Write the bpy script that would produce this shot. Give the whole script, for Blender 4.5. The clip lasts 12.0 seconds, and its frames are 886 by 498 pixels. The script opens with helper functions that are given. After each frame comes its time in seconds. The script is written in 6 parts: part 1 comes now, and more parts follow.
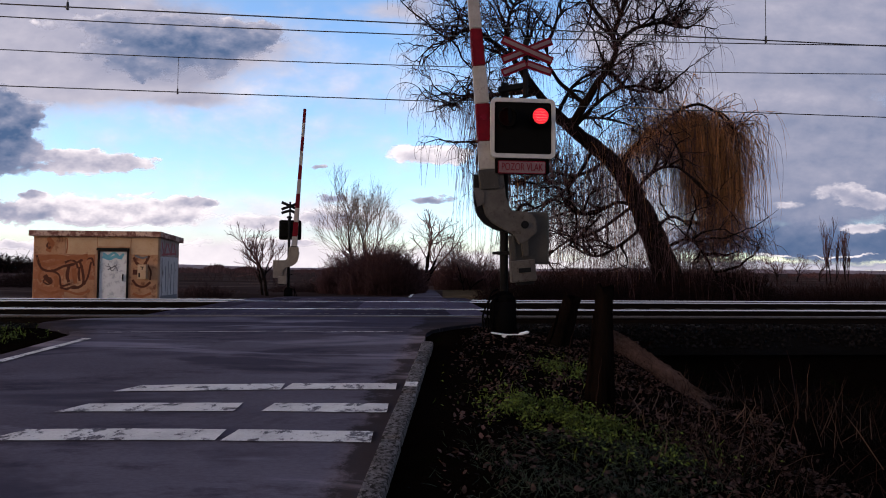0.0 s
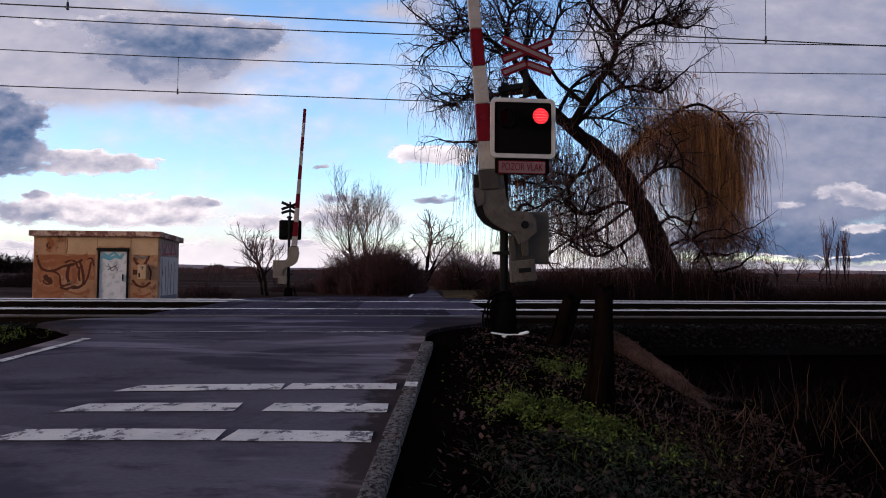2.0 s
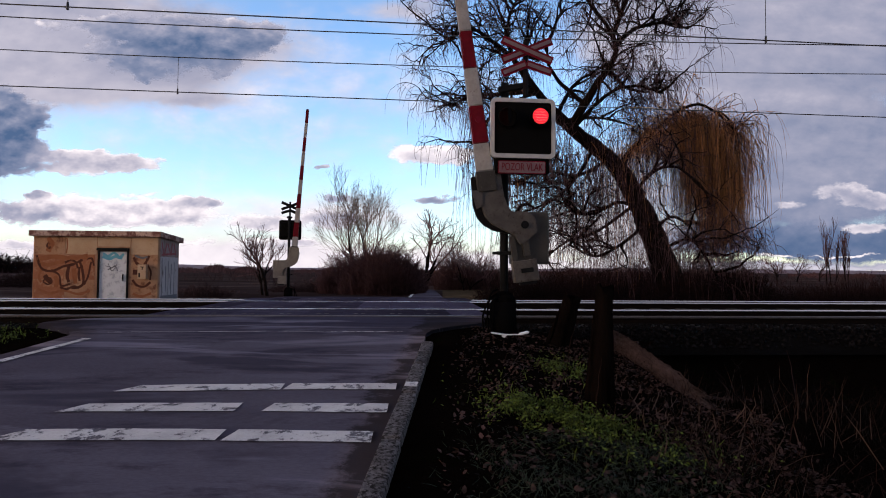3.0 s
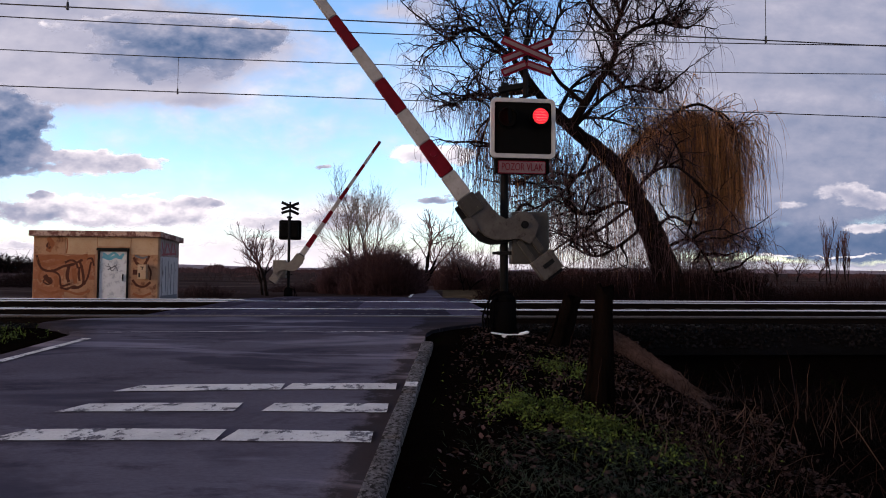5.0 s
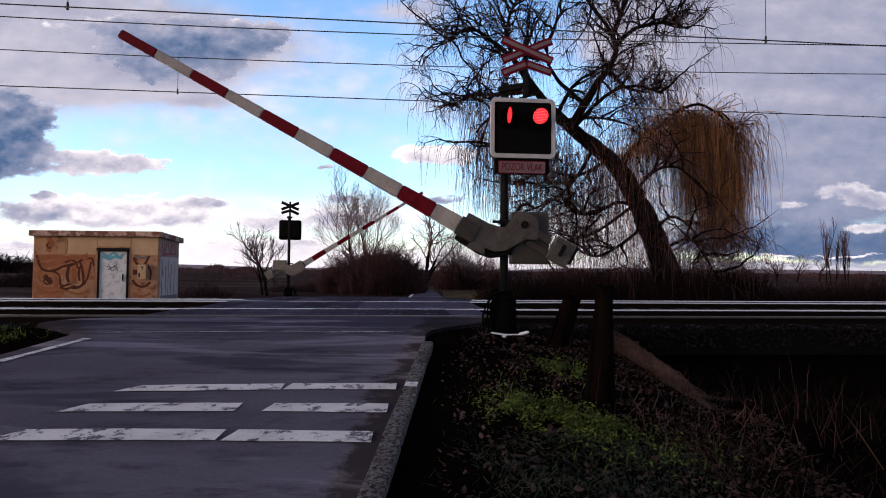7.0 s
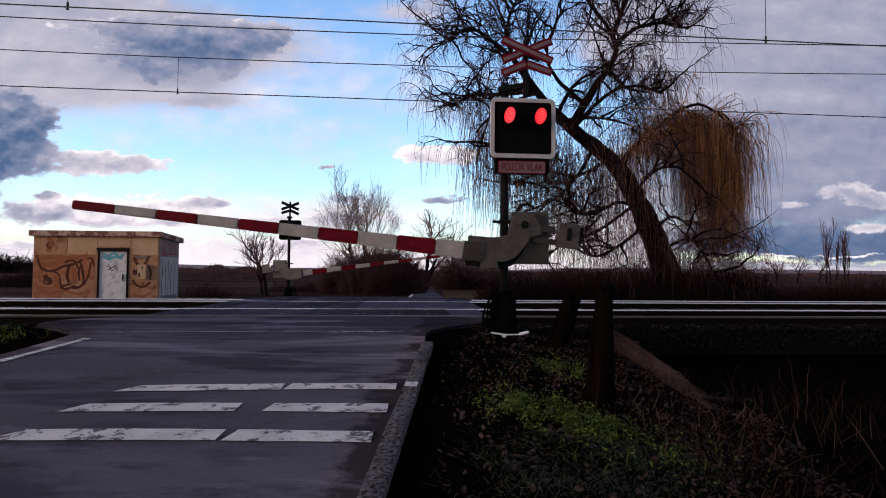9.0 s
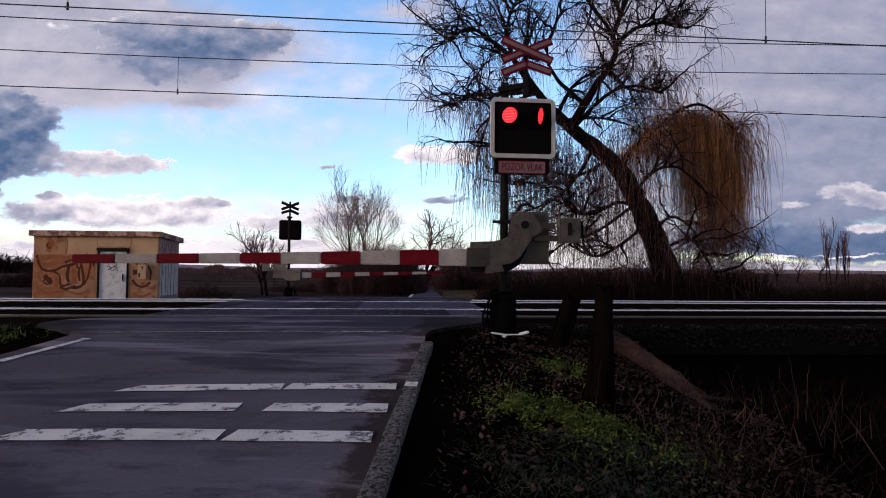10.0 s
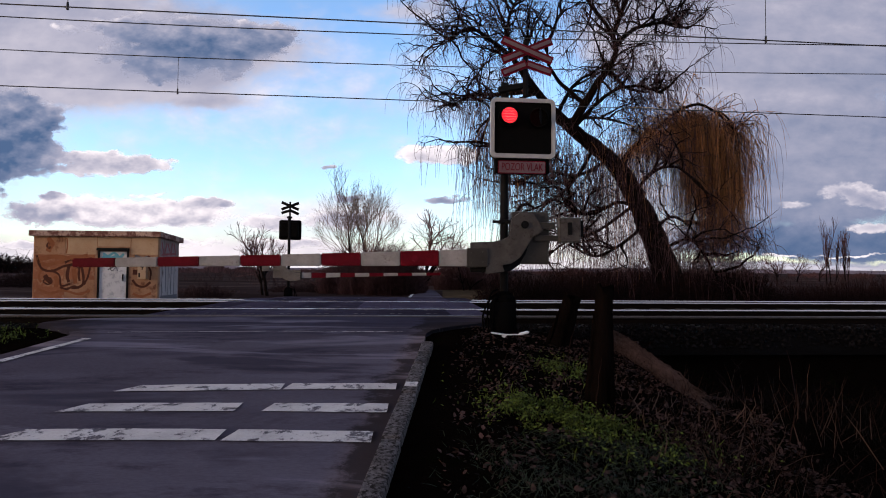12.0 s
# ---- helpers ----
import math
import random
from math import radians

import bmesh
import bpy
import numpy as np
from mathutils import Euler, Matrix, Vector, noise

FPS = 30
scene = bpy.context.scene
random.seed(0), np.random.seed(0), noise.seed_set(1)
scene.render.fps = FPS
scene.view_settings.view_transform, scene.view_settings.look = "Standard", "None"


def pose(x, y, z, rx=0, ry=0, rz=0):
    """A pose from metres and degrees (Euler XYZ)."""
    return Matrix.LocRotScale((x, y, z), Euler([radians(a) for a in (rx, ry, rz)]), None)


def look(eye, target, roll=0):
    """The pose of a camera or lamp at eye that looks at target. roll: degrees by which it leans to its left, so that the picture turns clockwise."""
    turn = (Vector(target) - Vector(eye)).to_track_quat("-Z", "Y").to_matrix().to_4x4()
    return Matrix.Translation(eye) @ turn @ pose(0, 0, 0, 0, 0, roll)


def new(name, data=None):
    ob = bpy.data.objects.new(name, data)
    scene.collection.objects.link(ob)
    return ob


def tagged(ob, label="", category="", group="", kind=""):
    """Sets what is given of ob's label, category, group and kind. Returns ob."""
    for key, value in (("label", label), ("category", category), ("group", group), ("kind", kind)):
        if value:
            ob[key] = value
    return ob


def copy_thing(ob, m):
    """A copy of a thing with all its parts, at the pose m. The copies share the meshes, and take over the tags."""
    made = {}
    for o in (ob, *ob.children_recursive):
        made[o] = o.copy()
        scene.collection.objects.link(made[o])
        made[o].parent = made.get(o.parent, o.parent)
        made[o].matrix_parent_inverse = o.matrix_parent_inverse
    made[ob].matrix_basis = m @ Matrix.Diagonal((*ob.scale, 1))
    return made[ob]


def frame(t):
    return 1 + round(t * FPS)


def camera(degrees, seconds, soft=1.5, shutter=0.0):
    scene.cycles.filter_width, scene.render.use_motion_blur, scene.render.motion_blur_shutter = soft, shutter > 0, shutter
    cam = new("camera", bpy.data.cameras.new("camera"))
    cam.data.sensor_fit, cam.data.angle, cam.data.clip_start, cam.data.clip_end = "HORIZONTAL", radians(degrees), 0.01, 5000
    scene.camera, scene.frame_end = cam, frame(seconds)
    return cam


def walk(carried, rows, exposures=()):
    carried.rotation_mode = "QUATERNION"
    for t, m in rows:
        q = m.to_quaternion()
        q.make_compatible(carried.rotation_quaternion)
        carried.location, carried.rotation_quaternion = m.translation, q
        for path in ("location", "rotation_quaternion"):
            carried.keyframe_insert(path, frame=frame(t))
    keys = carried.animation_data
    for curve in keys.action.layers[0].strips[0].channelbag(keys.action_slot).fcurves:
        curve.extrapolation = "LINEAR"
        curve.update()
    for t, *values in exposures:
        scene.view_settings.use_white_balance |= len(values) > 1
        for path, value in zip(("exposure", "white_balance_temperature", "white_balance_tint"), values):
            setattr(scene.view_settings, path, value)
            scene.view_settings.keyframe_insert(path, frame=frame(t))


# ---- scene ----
CLIP = 12.0
cam = camera(75, CLIP, soft=1.0)
EYE = (0.0, 0.0, 0.73)
VIEW = look(EYE, (0.0, 10.0, 1.092), 0.45)
walk(cam, [(0.0, VIEW), (CLIP, VIEW)], exposures=[(0.0, 1.45, 6500, 15), (3.2, 1.45, 6500, 15), (5.0, 1.57, 6500, 15), (7.0, 1.57, 6500, 15), (9.0, 1.47, 6500, 15), (CLIP, 1.47, 6500, 15)])

# ---- world and sun ----
SUN_EL, SUN_AZ = radians(11), radians(245)      # low, to the left of the view and a little behind it
world = bpy.data.worlds.new("dusk_sky")
scene.world = world
world.use_nodes = True
wn, wl = world.node_tree.nodes, world.node_tree.links
sky = wn.new("ShaderNodeTexSky")
sky.sky_type, sky.sun_disc = "NISHITA", False
sky.sun_elevation, sky.sun_rotation = SUN_EL, SUN_AZ
sky.altitude, sky.air_density, sky.dust_density, sky.ozone_density = 200, 1.0, 1.0, 3.0
wl.new(sky.outputs[0], wn["Background"].inputs[0])
wn["Background"].inputs[1].default_value = 0.15
sun_data = bpy.data.lights.new("sun", "SUN")
sun_data.energy, sun_data.angle, sun_data.color = 0.42, radians(12), (1.0, 0.66, 0.45)
sun = new("sun", sun_data)
sun_from = Vector((math.sin(SUN_AZ) * math.cos(SUN_EL), math.cos(SUN_AZ) * math.cos(SUN_EL), math.sin(SUN_EL)))
sun.matrix_world = look(sun_from * 50, (0, 0, 0))

# the track runs at a slant to the view
TILT = 4.1
UX, UY = math.cos(radians(TILT)), math.sin(radians(TILT))


def trk(u, v, z):
    """A place from its way along the track, its way across it and its height."""
    return Vector((u * UX - v * UY, u * UY + v * UX, z))


# ---- materials ----
def nodes_of(name):
    m = bpy.data.materials.new(name)
    m.use_nodes = True
    nt = m.node_tree
    return m, nt, nt.nodes["Principled BSDF"]


def mixer(nt, fac, a, b, blend="MIX"):
    n = nt.nodes.new("ShaderNodeMix")
    n.data_type, n.blend_type = "RGBA", blend
    for sock, val in ((n.inputs[0], fac), (n.inputs[6], a), (n.inputs[7], b)):
        if hasattr(val, "is_linked"):
            nt.links.new(val, sock)
        else:
            sock.default_value = val if not isinstance(val, tuple) else (*val[:3], 1)
    return n.outputs[2]


def noise_of(nt, scale, detail=5, rough=0.6, coords="Object", stretch=(1, 1, 1), offset=(0, 0, 0), warp=0.0):
    tc, mp, n = nt.nodes.new("ShaderNodeTexCoord"), nt.nodes.new("ShaderNodeMapping"), nt.nodes.new("ShaderNodeTexNoise")
    mp.inputs["Scale"].default_value, mp.inputs["Location"].default_value = stretch, offset
    nt.links.new(tc.outputs[coords], mp.inputs[0])
    nt.links.new(mp.outputs[0], n.inputs["Vector"])
    n.inputs["Scale"].default_value, n.inputs["Detail"].default_value = scale, detail
    n.inputs["Roughness"].default_value, n.inputs["Distortion"].default_value = rough, warp
    return n.outputs["Fac"]


def ramp(nt, fac, lo, hi, a=0.0, b=1.0, smooth=True):
    n = nt.nodes.new("ShaderNodeMapRange")
    n.interpolation_type = "SMOOTHSTEP" if smooth else "LINEAR"
    nt.links.new(fac, n.inputs[0])
    for i, val in enumerate((lo, hi, a, b)):
        n.inputs[i + 1].default_value = val
    return n.outputs[0]


def bump(nt, bsdf, height, strength, distance=0.01):
    n = nt.nodes.new("ShaderNodeBump")
    n.inputs["Strength"].default_value, n.inputs["Distance"].default_value = strength, distance
    nt.links.new(height, n.inputs["Height"])
    nt.links.new(n.outputs[0], bsdf.inputs["Normal"])


def material(name, base, other, rough=0.8, coarse=1.5, fine=25.0, metal=0.0, stain=None, stain_at=(0.55, 0.7), bumps=0.3, dist=0.01,
             spread=0.0, stretch=(1, 1, 1), gloss_var=0.1, spec=0.5, patch=None, edge=None):
    """Two colours mixed at a coarse and a fine scale, a stain with ragged edges, fine relief, and a spread from piece to piece."""
    m, nt, b = nodes_of(name)
    big = ramp(nt, noise_of(nt, coarse, 4, stretch=stretch), 0.3, 0.7)
    small = ramp(nt, noise_of(nt, fine, 6, 0.7, stretch=stretch), 0.25, 0.75)
    col = mixer(nt, big, base, other)
    col = mixer(nt, 0.45, col, mixer(nt, small, base, other))
    if stain:
        where = ramp(nt, noise_of(nt, coarse * 2.3, 8, 0.75, stretch=stretch, offset=(7, 3, 1)), *stain_at)
        col = mixer(nt, where, col, stain)
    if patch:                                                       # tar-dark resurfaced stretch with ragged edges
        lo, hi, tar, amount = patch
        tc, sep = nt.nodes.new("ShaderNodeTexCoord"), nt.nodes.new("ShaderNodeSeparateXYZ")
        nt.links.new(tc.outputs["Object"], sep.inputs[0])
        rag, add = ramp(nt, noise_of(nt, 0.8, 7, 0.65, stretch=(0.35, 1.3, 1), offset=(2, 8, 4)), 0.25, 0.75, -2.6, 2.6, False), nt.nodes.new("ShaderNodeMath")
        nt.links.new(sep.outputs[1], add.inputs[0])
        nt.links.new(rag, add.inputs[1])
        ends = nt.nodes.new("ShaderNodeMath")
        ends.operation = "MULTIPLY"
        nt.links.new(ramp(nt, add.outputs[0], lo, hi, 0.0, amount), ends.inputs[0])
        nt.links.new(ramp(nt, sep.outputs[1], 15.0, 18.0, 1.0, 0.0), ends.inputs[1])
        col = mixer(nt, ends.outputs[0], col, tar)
    if edge:                                                        # earth washed along the kerb line, with a broken soft edge
        at, lean, earth_and_shade = edge
        tc, sep = nt.nodes.new("ShaderNodeTexCoord"), nt.nodes.new("ShaderNodeSeparateXYZ")
        nt.links.new(tc.outputs["Object"], sep.inputs[0])
        off, add = nt.nodes.new("ShaderNodeMath"), nt.nodes.new("ShaderNodeMath")
        off.operation = "MULTIPLY_ADD"
        nt.links.new(sep.outputs[1], off.inputs[0])
        off.inputs[1].default_value = -lean
        nt.links.new(sep.outputs[0], off.inputs[2])
        nt.links.new(off.outputs[0], add.inputs[0])
        nt.links.new(ramp(nt, noise_of(nt, 1.6, 8, 0.72, offset=(1, 4, 2)), 0.25, 0.75, -0.3, 0.3, False), add.inputs[1])
        col = mixer(nt, ramp(nt, add.outputs[0], at - 0.26, at - 0.1, 0.0, 0.9), col, earth_and_shade)
        # left rim takes the same dark colour, painting in the black shade there
        rim = nt.nodes.new("ShaderNodeMath")
        nt.links.new(sep.outputs[0], rim.inputs[0])
        nt.links.new(ramp(nt, noise_of(nt, 1.1, 8, 0.7, offset=(6, 2, 9)), 0.25, 0.75, -0.5, 0.5, False), rim.inputs[1])
        col = mixer(nt, ramp(nt, rim.outputs[0], -5.0, -4.2, 0.85, 0.0), col, earth_and_shade)
        smear = ramp(nt, noise_of(nt, 0.55, 5, 0.6, stretch=(0.5, 1.5, 1), offset=(4, 1, 7), warp=1.2), 0.5, 0.62, 0.0, 0.75)
        col = mixer(nt, smear, col, (0.03, 0.028, 0.042))
        worn = ramp(nt, noise_of(nt, 0.8, 6, 0.65, stretch=(0.35, 1.6, 1), offset=(9, 2, 3), warp=0.8), 0.54, 0.66, 0.0, 0.6)
        col = mixer(nt, worn, col, (0.165, 0.157, 0.205))
    if spread:
        for node, out in (("ShaderNodeObjectInfo", "Random"), ("ShaderNodeNewGeometry", "Random Per Island")):
            info = nt.nodes.new(node)
            k = ramp(nt, info.outputs[out], 0, 1, 1 - spread, 1 + spread, False)
            comb = nt.nodes.new("ShaderNodeCombineColor")
            for i in range(3):
                nt.links.new(k, comb.inputs[i])
            col = mixer(nt, 1.0, col, comb.outputs[0], "MULTIPLY")
    nt.links.new(col, b.inputs["Base Color"])
    nt.links.new(ramp(nt, noise_of(nt, fine * 0.4, 4, offset=(3, 3, 3)), 0.3, 0.7, max(0.02, rough - gloss_var), min(1, rough + gloss_var)), b.inputs["Roughness"])
    b.inputs["Metallic"].default_value = metal
    b.inputs["Specular IOR Level"].default_value = spec
    if bumps:
        bump(nt, b, noise_of(nt, fine * 1.6, 6, 0.7, stretch=stretch), bumps, dist)
    return m


def glowing(name, colour, strength):
    m, nt, b = nodes_of(name)
    b.inputs["Base Color"].default_value = (*colour, 1)
    tc, wv = nt.nodes.new("ShaderNodeTexCoord"), nt.nodes.new("ShaderNodeTexWave")
    wv.wave_type, wv.bands_direction = "BANDS", "Z"
    wv.inputs["Scale"].default_value, wv.inputs["Distortion"].default_value, wv.inputs["Detail Scale"].default_value = 9.0, 2.5, 3.0
    nt.links.new(tc.outputs["Object"], wv.inputs[0])
    wave = wv.outputs["Fac"]
    hot = mixer(nt, ramp(nt, wave, 0.72, 1.0, 0.0, 0.8), colour, (1.0, 0.2, 0.17))
    nt.links.new(hot, b.inputs["Emission Color"])
    far = nt.nodes.new("ShaderNodeVectorMath")
    far.operation = "LENGTH"
    nt.links.new(tc.outputs["Object"], far.inputs[0])
    nt.links.new(ramp(nt, far.outputs["Value"], 0.045, 0.104, strength, strength * 0.35), b.inputs["Emission Strength"])
    b.inputs["Roughness"].default_value = 0.25
    return m


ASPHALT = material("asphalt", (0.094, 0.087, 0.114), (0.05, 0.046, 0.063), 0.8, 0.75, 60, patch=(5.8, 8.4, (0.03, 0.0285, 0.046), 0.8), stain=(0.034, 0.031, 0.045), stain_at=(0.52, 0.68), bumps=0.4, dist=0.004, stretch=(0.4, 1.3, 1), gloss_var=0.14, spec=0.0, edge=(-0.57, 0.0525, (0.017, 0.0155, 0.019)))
PAINT = material("worn_road_paint", (0.5, 0.485, 0.485), (0.3, 0.29, 0.29), 0.7, 3, 60, stain=(0.05, 0.045, 0.058), stain_at=(0.525, 0.59), bumps=0.3, spec=0.2)
KERB = material("kerb_concrete", (0.17, 0.16, 0.168), (0.035, 0.032, 0.034), 0.9, 15, 90, stain=(0.012, 0.011, 0.011), stain_at=(0.46, 0.58), bumps=1.0, dist=0.02, spread=0.3, spec=0.05)
# soil set near black: the bank's deep shade is put into its colour
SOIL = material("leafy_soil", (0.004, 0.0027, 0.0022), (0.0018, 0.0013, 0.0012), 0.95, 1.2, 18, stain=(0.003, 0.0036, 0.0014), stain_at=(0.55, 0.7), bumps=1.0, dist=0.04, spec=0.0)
FIELD = material("winter_field", (0.04, 0.0285, 0.028), (0.015, 0.0105, 0.0108), 0.95, 0.04, 3.0, stain=(0.062, 0.048, 0.044), stain_at=(0.5, 0.62), bumps=0.5, dist=0.05, stretch=(0.3, 1.6, 1), spec=0.0)
# the hills' pale lilac is distance haze mixed into their base colour
HILLS = material("haze_tinted_hills", (0.24, 0.19, 0.195), (0.13, 0.1, 0.11), 0.95, 0.01, 0.1, bumps=0, stretch=(0.4, 1, 3), spec=0.0)
DRYGRASS = material("dry_verge_grass", (0.1, 0.074, 0.045), (0.045, 0.032, 0.02), 0.95, 0.6, 6.0, bumps=0.8, dist=0.05, spec=0.0)
# stones, bed and rail webs near black: the track's shade is in these colours
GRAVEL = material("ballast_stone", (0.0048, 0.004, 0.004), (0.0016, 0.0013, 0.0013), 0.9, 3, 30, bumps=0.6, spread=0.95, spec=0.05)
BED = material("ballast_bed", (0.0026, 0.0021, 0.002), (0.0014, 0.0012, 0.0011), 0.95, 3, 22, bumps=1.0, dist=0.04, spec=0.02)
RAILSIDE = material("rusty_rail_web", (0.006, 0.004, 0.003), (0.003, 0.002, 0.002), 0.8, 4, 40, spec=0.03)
RAILTOP = material("polished_rail_head", (0.72, 0.7, 0.68), (0.6, 0.58, 0.56), 0.22, 2, 30, metal=1.0, bumps=0.02, gloss_var=0.05)
RAILDULL = material("dull_rail_head", (0.11, 0.1, 0.095), (0.06, 0.05, 0.047), 0.5, 2, 30, metal=1.0, bumps=0.05)
SLEEPER = material("concrete_sleeper", (0.03, 0.027, 0.025), (0.016, 0.014, 0.013), 0.9, 3, 30, spread=0.2, spec=0.1)
PANEL = material("rubber_panel", (0.046, 0.042, 0.066), (0.026, 0.0235, 0.038), 0.75, 2, 50, spread=0.4, gloss_var=0.15, spec=0.0)
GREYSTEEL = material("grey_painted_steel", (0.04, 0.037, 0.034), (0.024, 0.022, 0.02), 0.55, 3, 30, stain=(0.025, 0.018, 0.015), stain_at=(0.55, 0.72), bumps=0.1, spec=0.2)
# the barrier steel again, brighter: light on the far barrier is in the colour
SUNLITSTEEL = material("sunlit_painted_steel", (0.17, 0.152, 0.135), (0.11, 0.098, 0.087), 0.55, 5, 30, stain=(0.07, 0.05, 0.04), stain_at=(0.55, 0.7), bumps=0.1, spec=0.2)
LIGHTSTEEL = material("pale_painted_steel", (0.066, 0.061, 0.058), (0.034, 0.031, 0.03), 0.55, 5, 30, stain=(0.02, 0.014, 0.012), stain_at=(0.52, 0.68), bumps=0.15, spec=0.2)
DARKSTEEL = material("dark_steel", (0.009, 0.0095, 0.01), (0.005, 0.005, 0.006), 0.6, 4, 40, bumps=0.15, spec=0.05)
BLACK = material("black_board", (0.003, 0.003, 0.003), (0.002, 0.002, 0.002), 0.85, 4, 40, bumps=0.05, spec=0.05)
WHITE = material("white_enamel", (0.36, 0.36, 0.37), (0.29, 0.29, 0.29), 0.4, 4, 40, bumps=0.03)
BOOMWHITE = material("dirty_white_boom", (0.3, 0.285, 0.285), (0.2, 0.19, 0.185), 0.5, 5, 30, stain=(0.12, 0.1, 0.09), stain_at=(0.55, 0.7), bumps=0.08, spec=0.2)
BOOMRED = material("red_boom_film", (0.115, 0.003, 0.009), (0.07, 0.002, 0.006), 0.45, 5, 30, stain=(0.05, 0.004, 0.006), stain_at=(0.6, 0.75), bumps=0.05, spec=0.08)
SIGNRED = material("sign_red", (0.13, 0.004, 0.014), (0.09, 0.003, 0.01), 0.45, 5, 30, bumps=0.03, spec=0.08)
SIGNPINK = material("faded_sign_white", (0.16, 0.11, 0.125), (0.115, 0.075, 0.085), 0.5, 5, 30, bumps=0.03, spec=0.15)
RUBBER = material("black_cable", (0.003, 0.003, 0.0035), (0.002, 0.002, 0.002), 0.7, 4, 40, bumps=0.1, spec=0.0)
PLASTIC = material("white_plastic_scrap", (0.75, 0.75, 0.76), (0.6, 0.6, 0.6), 0.4, 8, 40, bumps=0.05)
WIRE = material("overhead_wire", (0.02, 0.02, 0.024), (0.012, 0.012, 0.014), 0.7, 2, 20, bumps=0)
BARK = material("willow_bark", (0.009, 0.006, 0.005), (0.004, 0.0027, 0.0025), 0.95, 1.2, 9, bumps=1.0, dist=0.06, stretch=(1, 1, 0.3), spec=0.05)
TWIG = material("dark_twig", (0.075, 0.042, 0.043), (0.02, 0.0115, 0.0125), 0.9, 0.5, 8, bumps=0, spread=0.6, spec=0.05)
GOLDTWIG = material("golden_willow_twig", (0.36, 0.165, 0.062), (0.13, 0.06, 0.026), 0.8, 0.4, 8, bumps=0, spread=0.55, spec=0.1)
FARTWIG = material("bare_bush_twig", (0.085, 0.044, 0.044), (0.03, 0.016, 0.017), 0.9, 0.3, 5, bumps=0, spread=0.3, spec=0.05)
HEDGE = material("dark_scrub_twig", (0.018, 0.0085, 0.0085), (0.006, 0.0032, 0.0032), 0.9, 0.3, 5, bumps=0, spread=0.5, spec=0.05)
SCRUB = material("brown_field_scrub", (0.068, 0.04, 0.04), (0.025, 0.015, 0.0155), 0.9, 0.3, 5, bumps=0, spread=0.4, spec=0.05)
# brighter twig colour that carries the pinkish light on the tall tree
PALETWIG = material("pink_lit_twig", (0.13, 0.075, 0.06), (0.06, 0.036, 0.03), 0.9, 0.3, 5, bumps=0, spread=0.3, spec=0.1)
# dead grass lowered likewise, with the bank's shade in its colour
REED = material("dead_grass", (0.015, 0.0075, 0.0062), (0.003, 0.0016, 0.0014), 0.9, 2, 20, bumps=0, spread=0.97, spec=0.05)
LEAF = material("fallen_leaf", (0.07, 0.038, 0.032), (0.006, 0.004, 0.0036), 0.85, 5, 20, bumps=0, spread=0.98, spec=0.08)
MOSS = material("green_weed", (0.066, 0.09, 0.014), (0.016, 0.024, 0.005), 0.8, 3, 20, bumps=0, spread=0.85, spec=0.1)
DULLGREEN = material("dull_grass", (0.022, 0.031, 0.02), (0.007, 0.0105, 0.007), 0.8, 3, 20, bumps=0, spread=0.8, spec=0.1)
STRAW = material("pale_straw", (0.07, 0.046, 0.037), (0.016, 0.0095, 0.008), 0.9, 2, 20, bumps=0, spread=0.7, spec=0.05)
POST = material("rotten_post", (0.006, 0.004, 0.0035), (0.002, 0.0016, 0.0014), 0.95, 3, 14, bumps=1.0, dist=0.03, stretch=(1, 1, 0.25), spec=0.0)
LOG = material("weathered_log", (0.11, 0.07, 0.057), (0.005, 0.003, 0.0026), 0.95, 3, 30, bumps=1.0, dist=0.02, stretch=(3, 0.4, 1), spec=0.0)
HUTWALL = material("stained_render", (0.35, 0.22, 0.145), (0.25, 0.12, 0.06), 0.9, 0.9, 25, stain=(0.1, 0.038, 0.02), stain_at=(0.5, 0.68), bumps=0.3, spec=0.1)
HUTSIDE = material("patched_side_wall", (0.26, 0.22, 0.22), (0.16, 0.075, 0.06), 0.9, 1.6, 22, stain=(0.09, 0.03, 0.025), stain_at=(0.5, 0.68), bumps=0.3, stretch=(1, 1, 0.35))
HUTROOF = material("rusty_fascia", (0.46, 0.36, 0.31), (0.22, 0.1, 0.066), 0.85, 1.3, 22, stain=(0.1, 0.03, 0.022), stain_at=(0.46, 0.55), bumps=0.3)
DOORPAINT = material("pale_door_paint", (0.5, 0.53, 0.56), (0.42, 0.44, 0.47), 0.6, 2, 25, stain=(0.3, 0.32, 0.36), stain_at=(0.5, 0.6), bumps=0.1)
HUTPALE = material("pale_render_panel", (0.42, 0.31, 0.21), (0.33, 0.21, 0.13), 0.9, 1.4, 25, stain=(0.17, 0.085, 0.05), stain_at=(0.58, 0.8), bumps=0.3, spec=0.1)
HUTORANGE = material("orange_sprayed_render", (0.3, 0.13, 0.068), (0.2, 0.075, 0.038), 0.9, 1.6, 25, stain=(0.37, 0.23, 0.15), stain_at=(0.5, 0.7), bumps=0.3, spec=0.1)
SPRAYBROWN = material("brown_spray_paint", (0.045, 0.017, 0.011), (0.09, 0.03, 0.018), 0.8, 6, 30, bumps=0, spec=0.1)
SPRAYRUST = material("rust_spray_paint", (0.25, 0.1, 0.045), (0.19, 0.065, 0.028), 0.8, 4, 30, bumps=0, spec=0.1)
SPRAYTEAL = material("teal_spray_paint", (0.06, 0.25, 0.36), (0.1, 0.32, 0.42), 0.8, 6, 30, bumps=0)
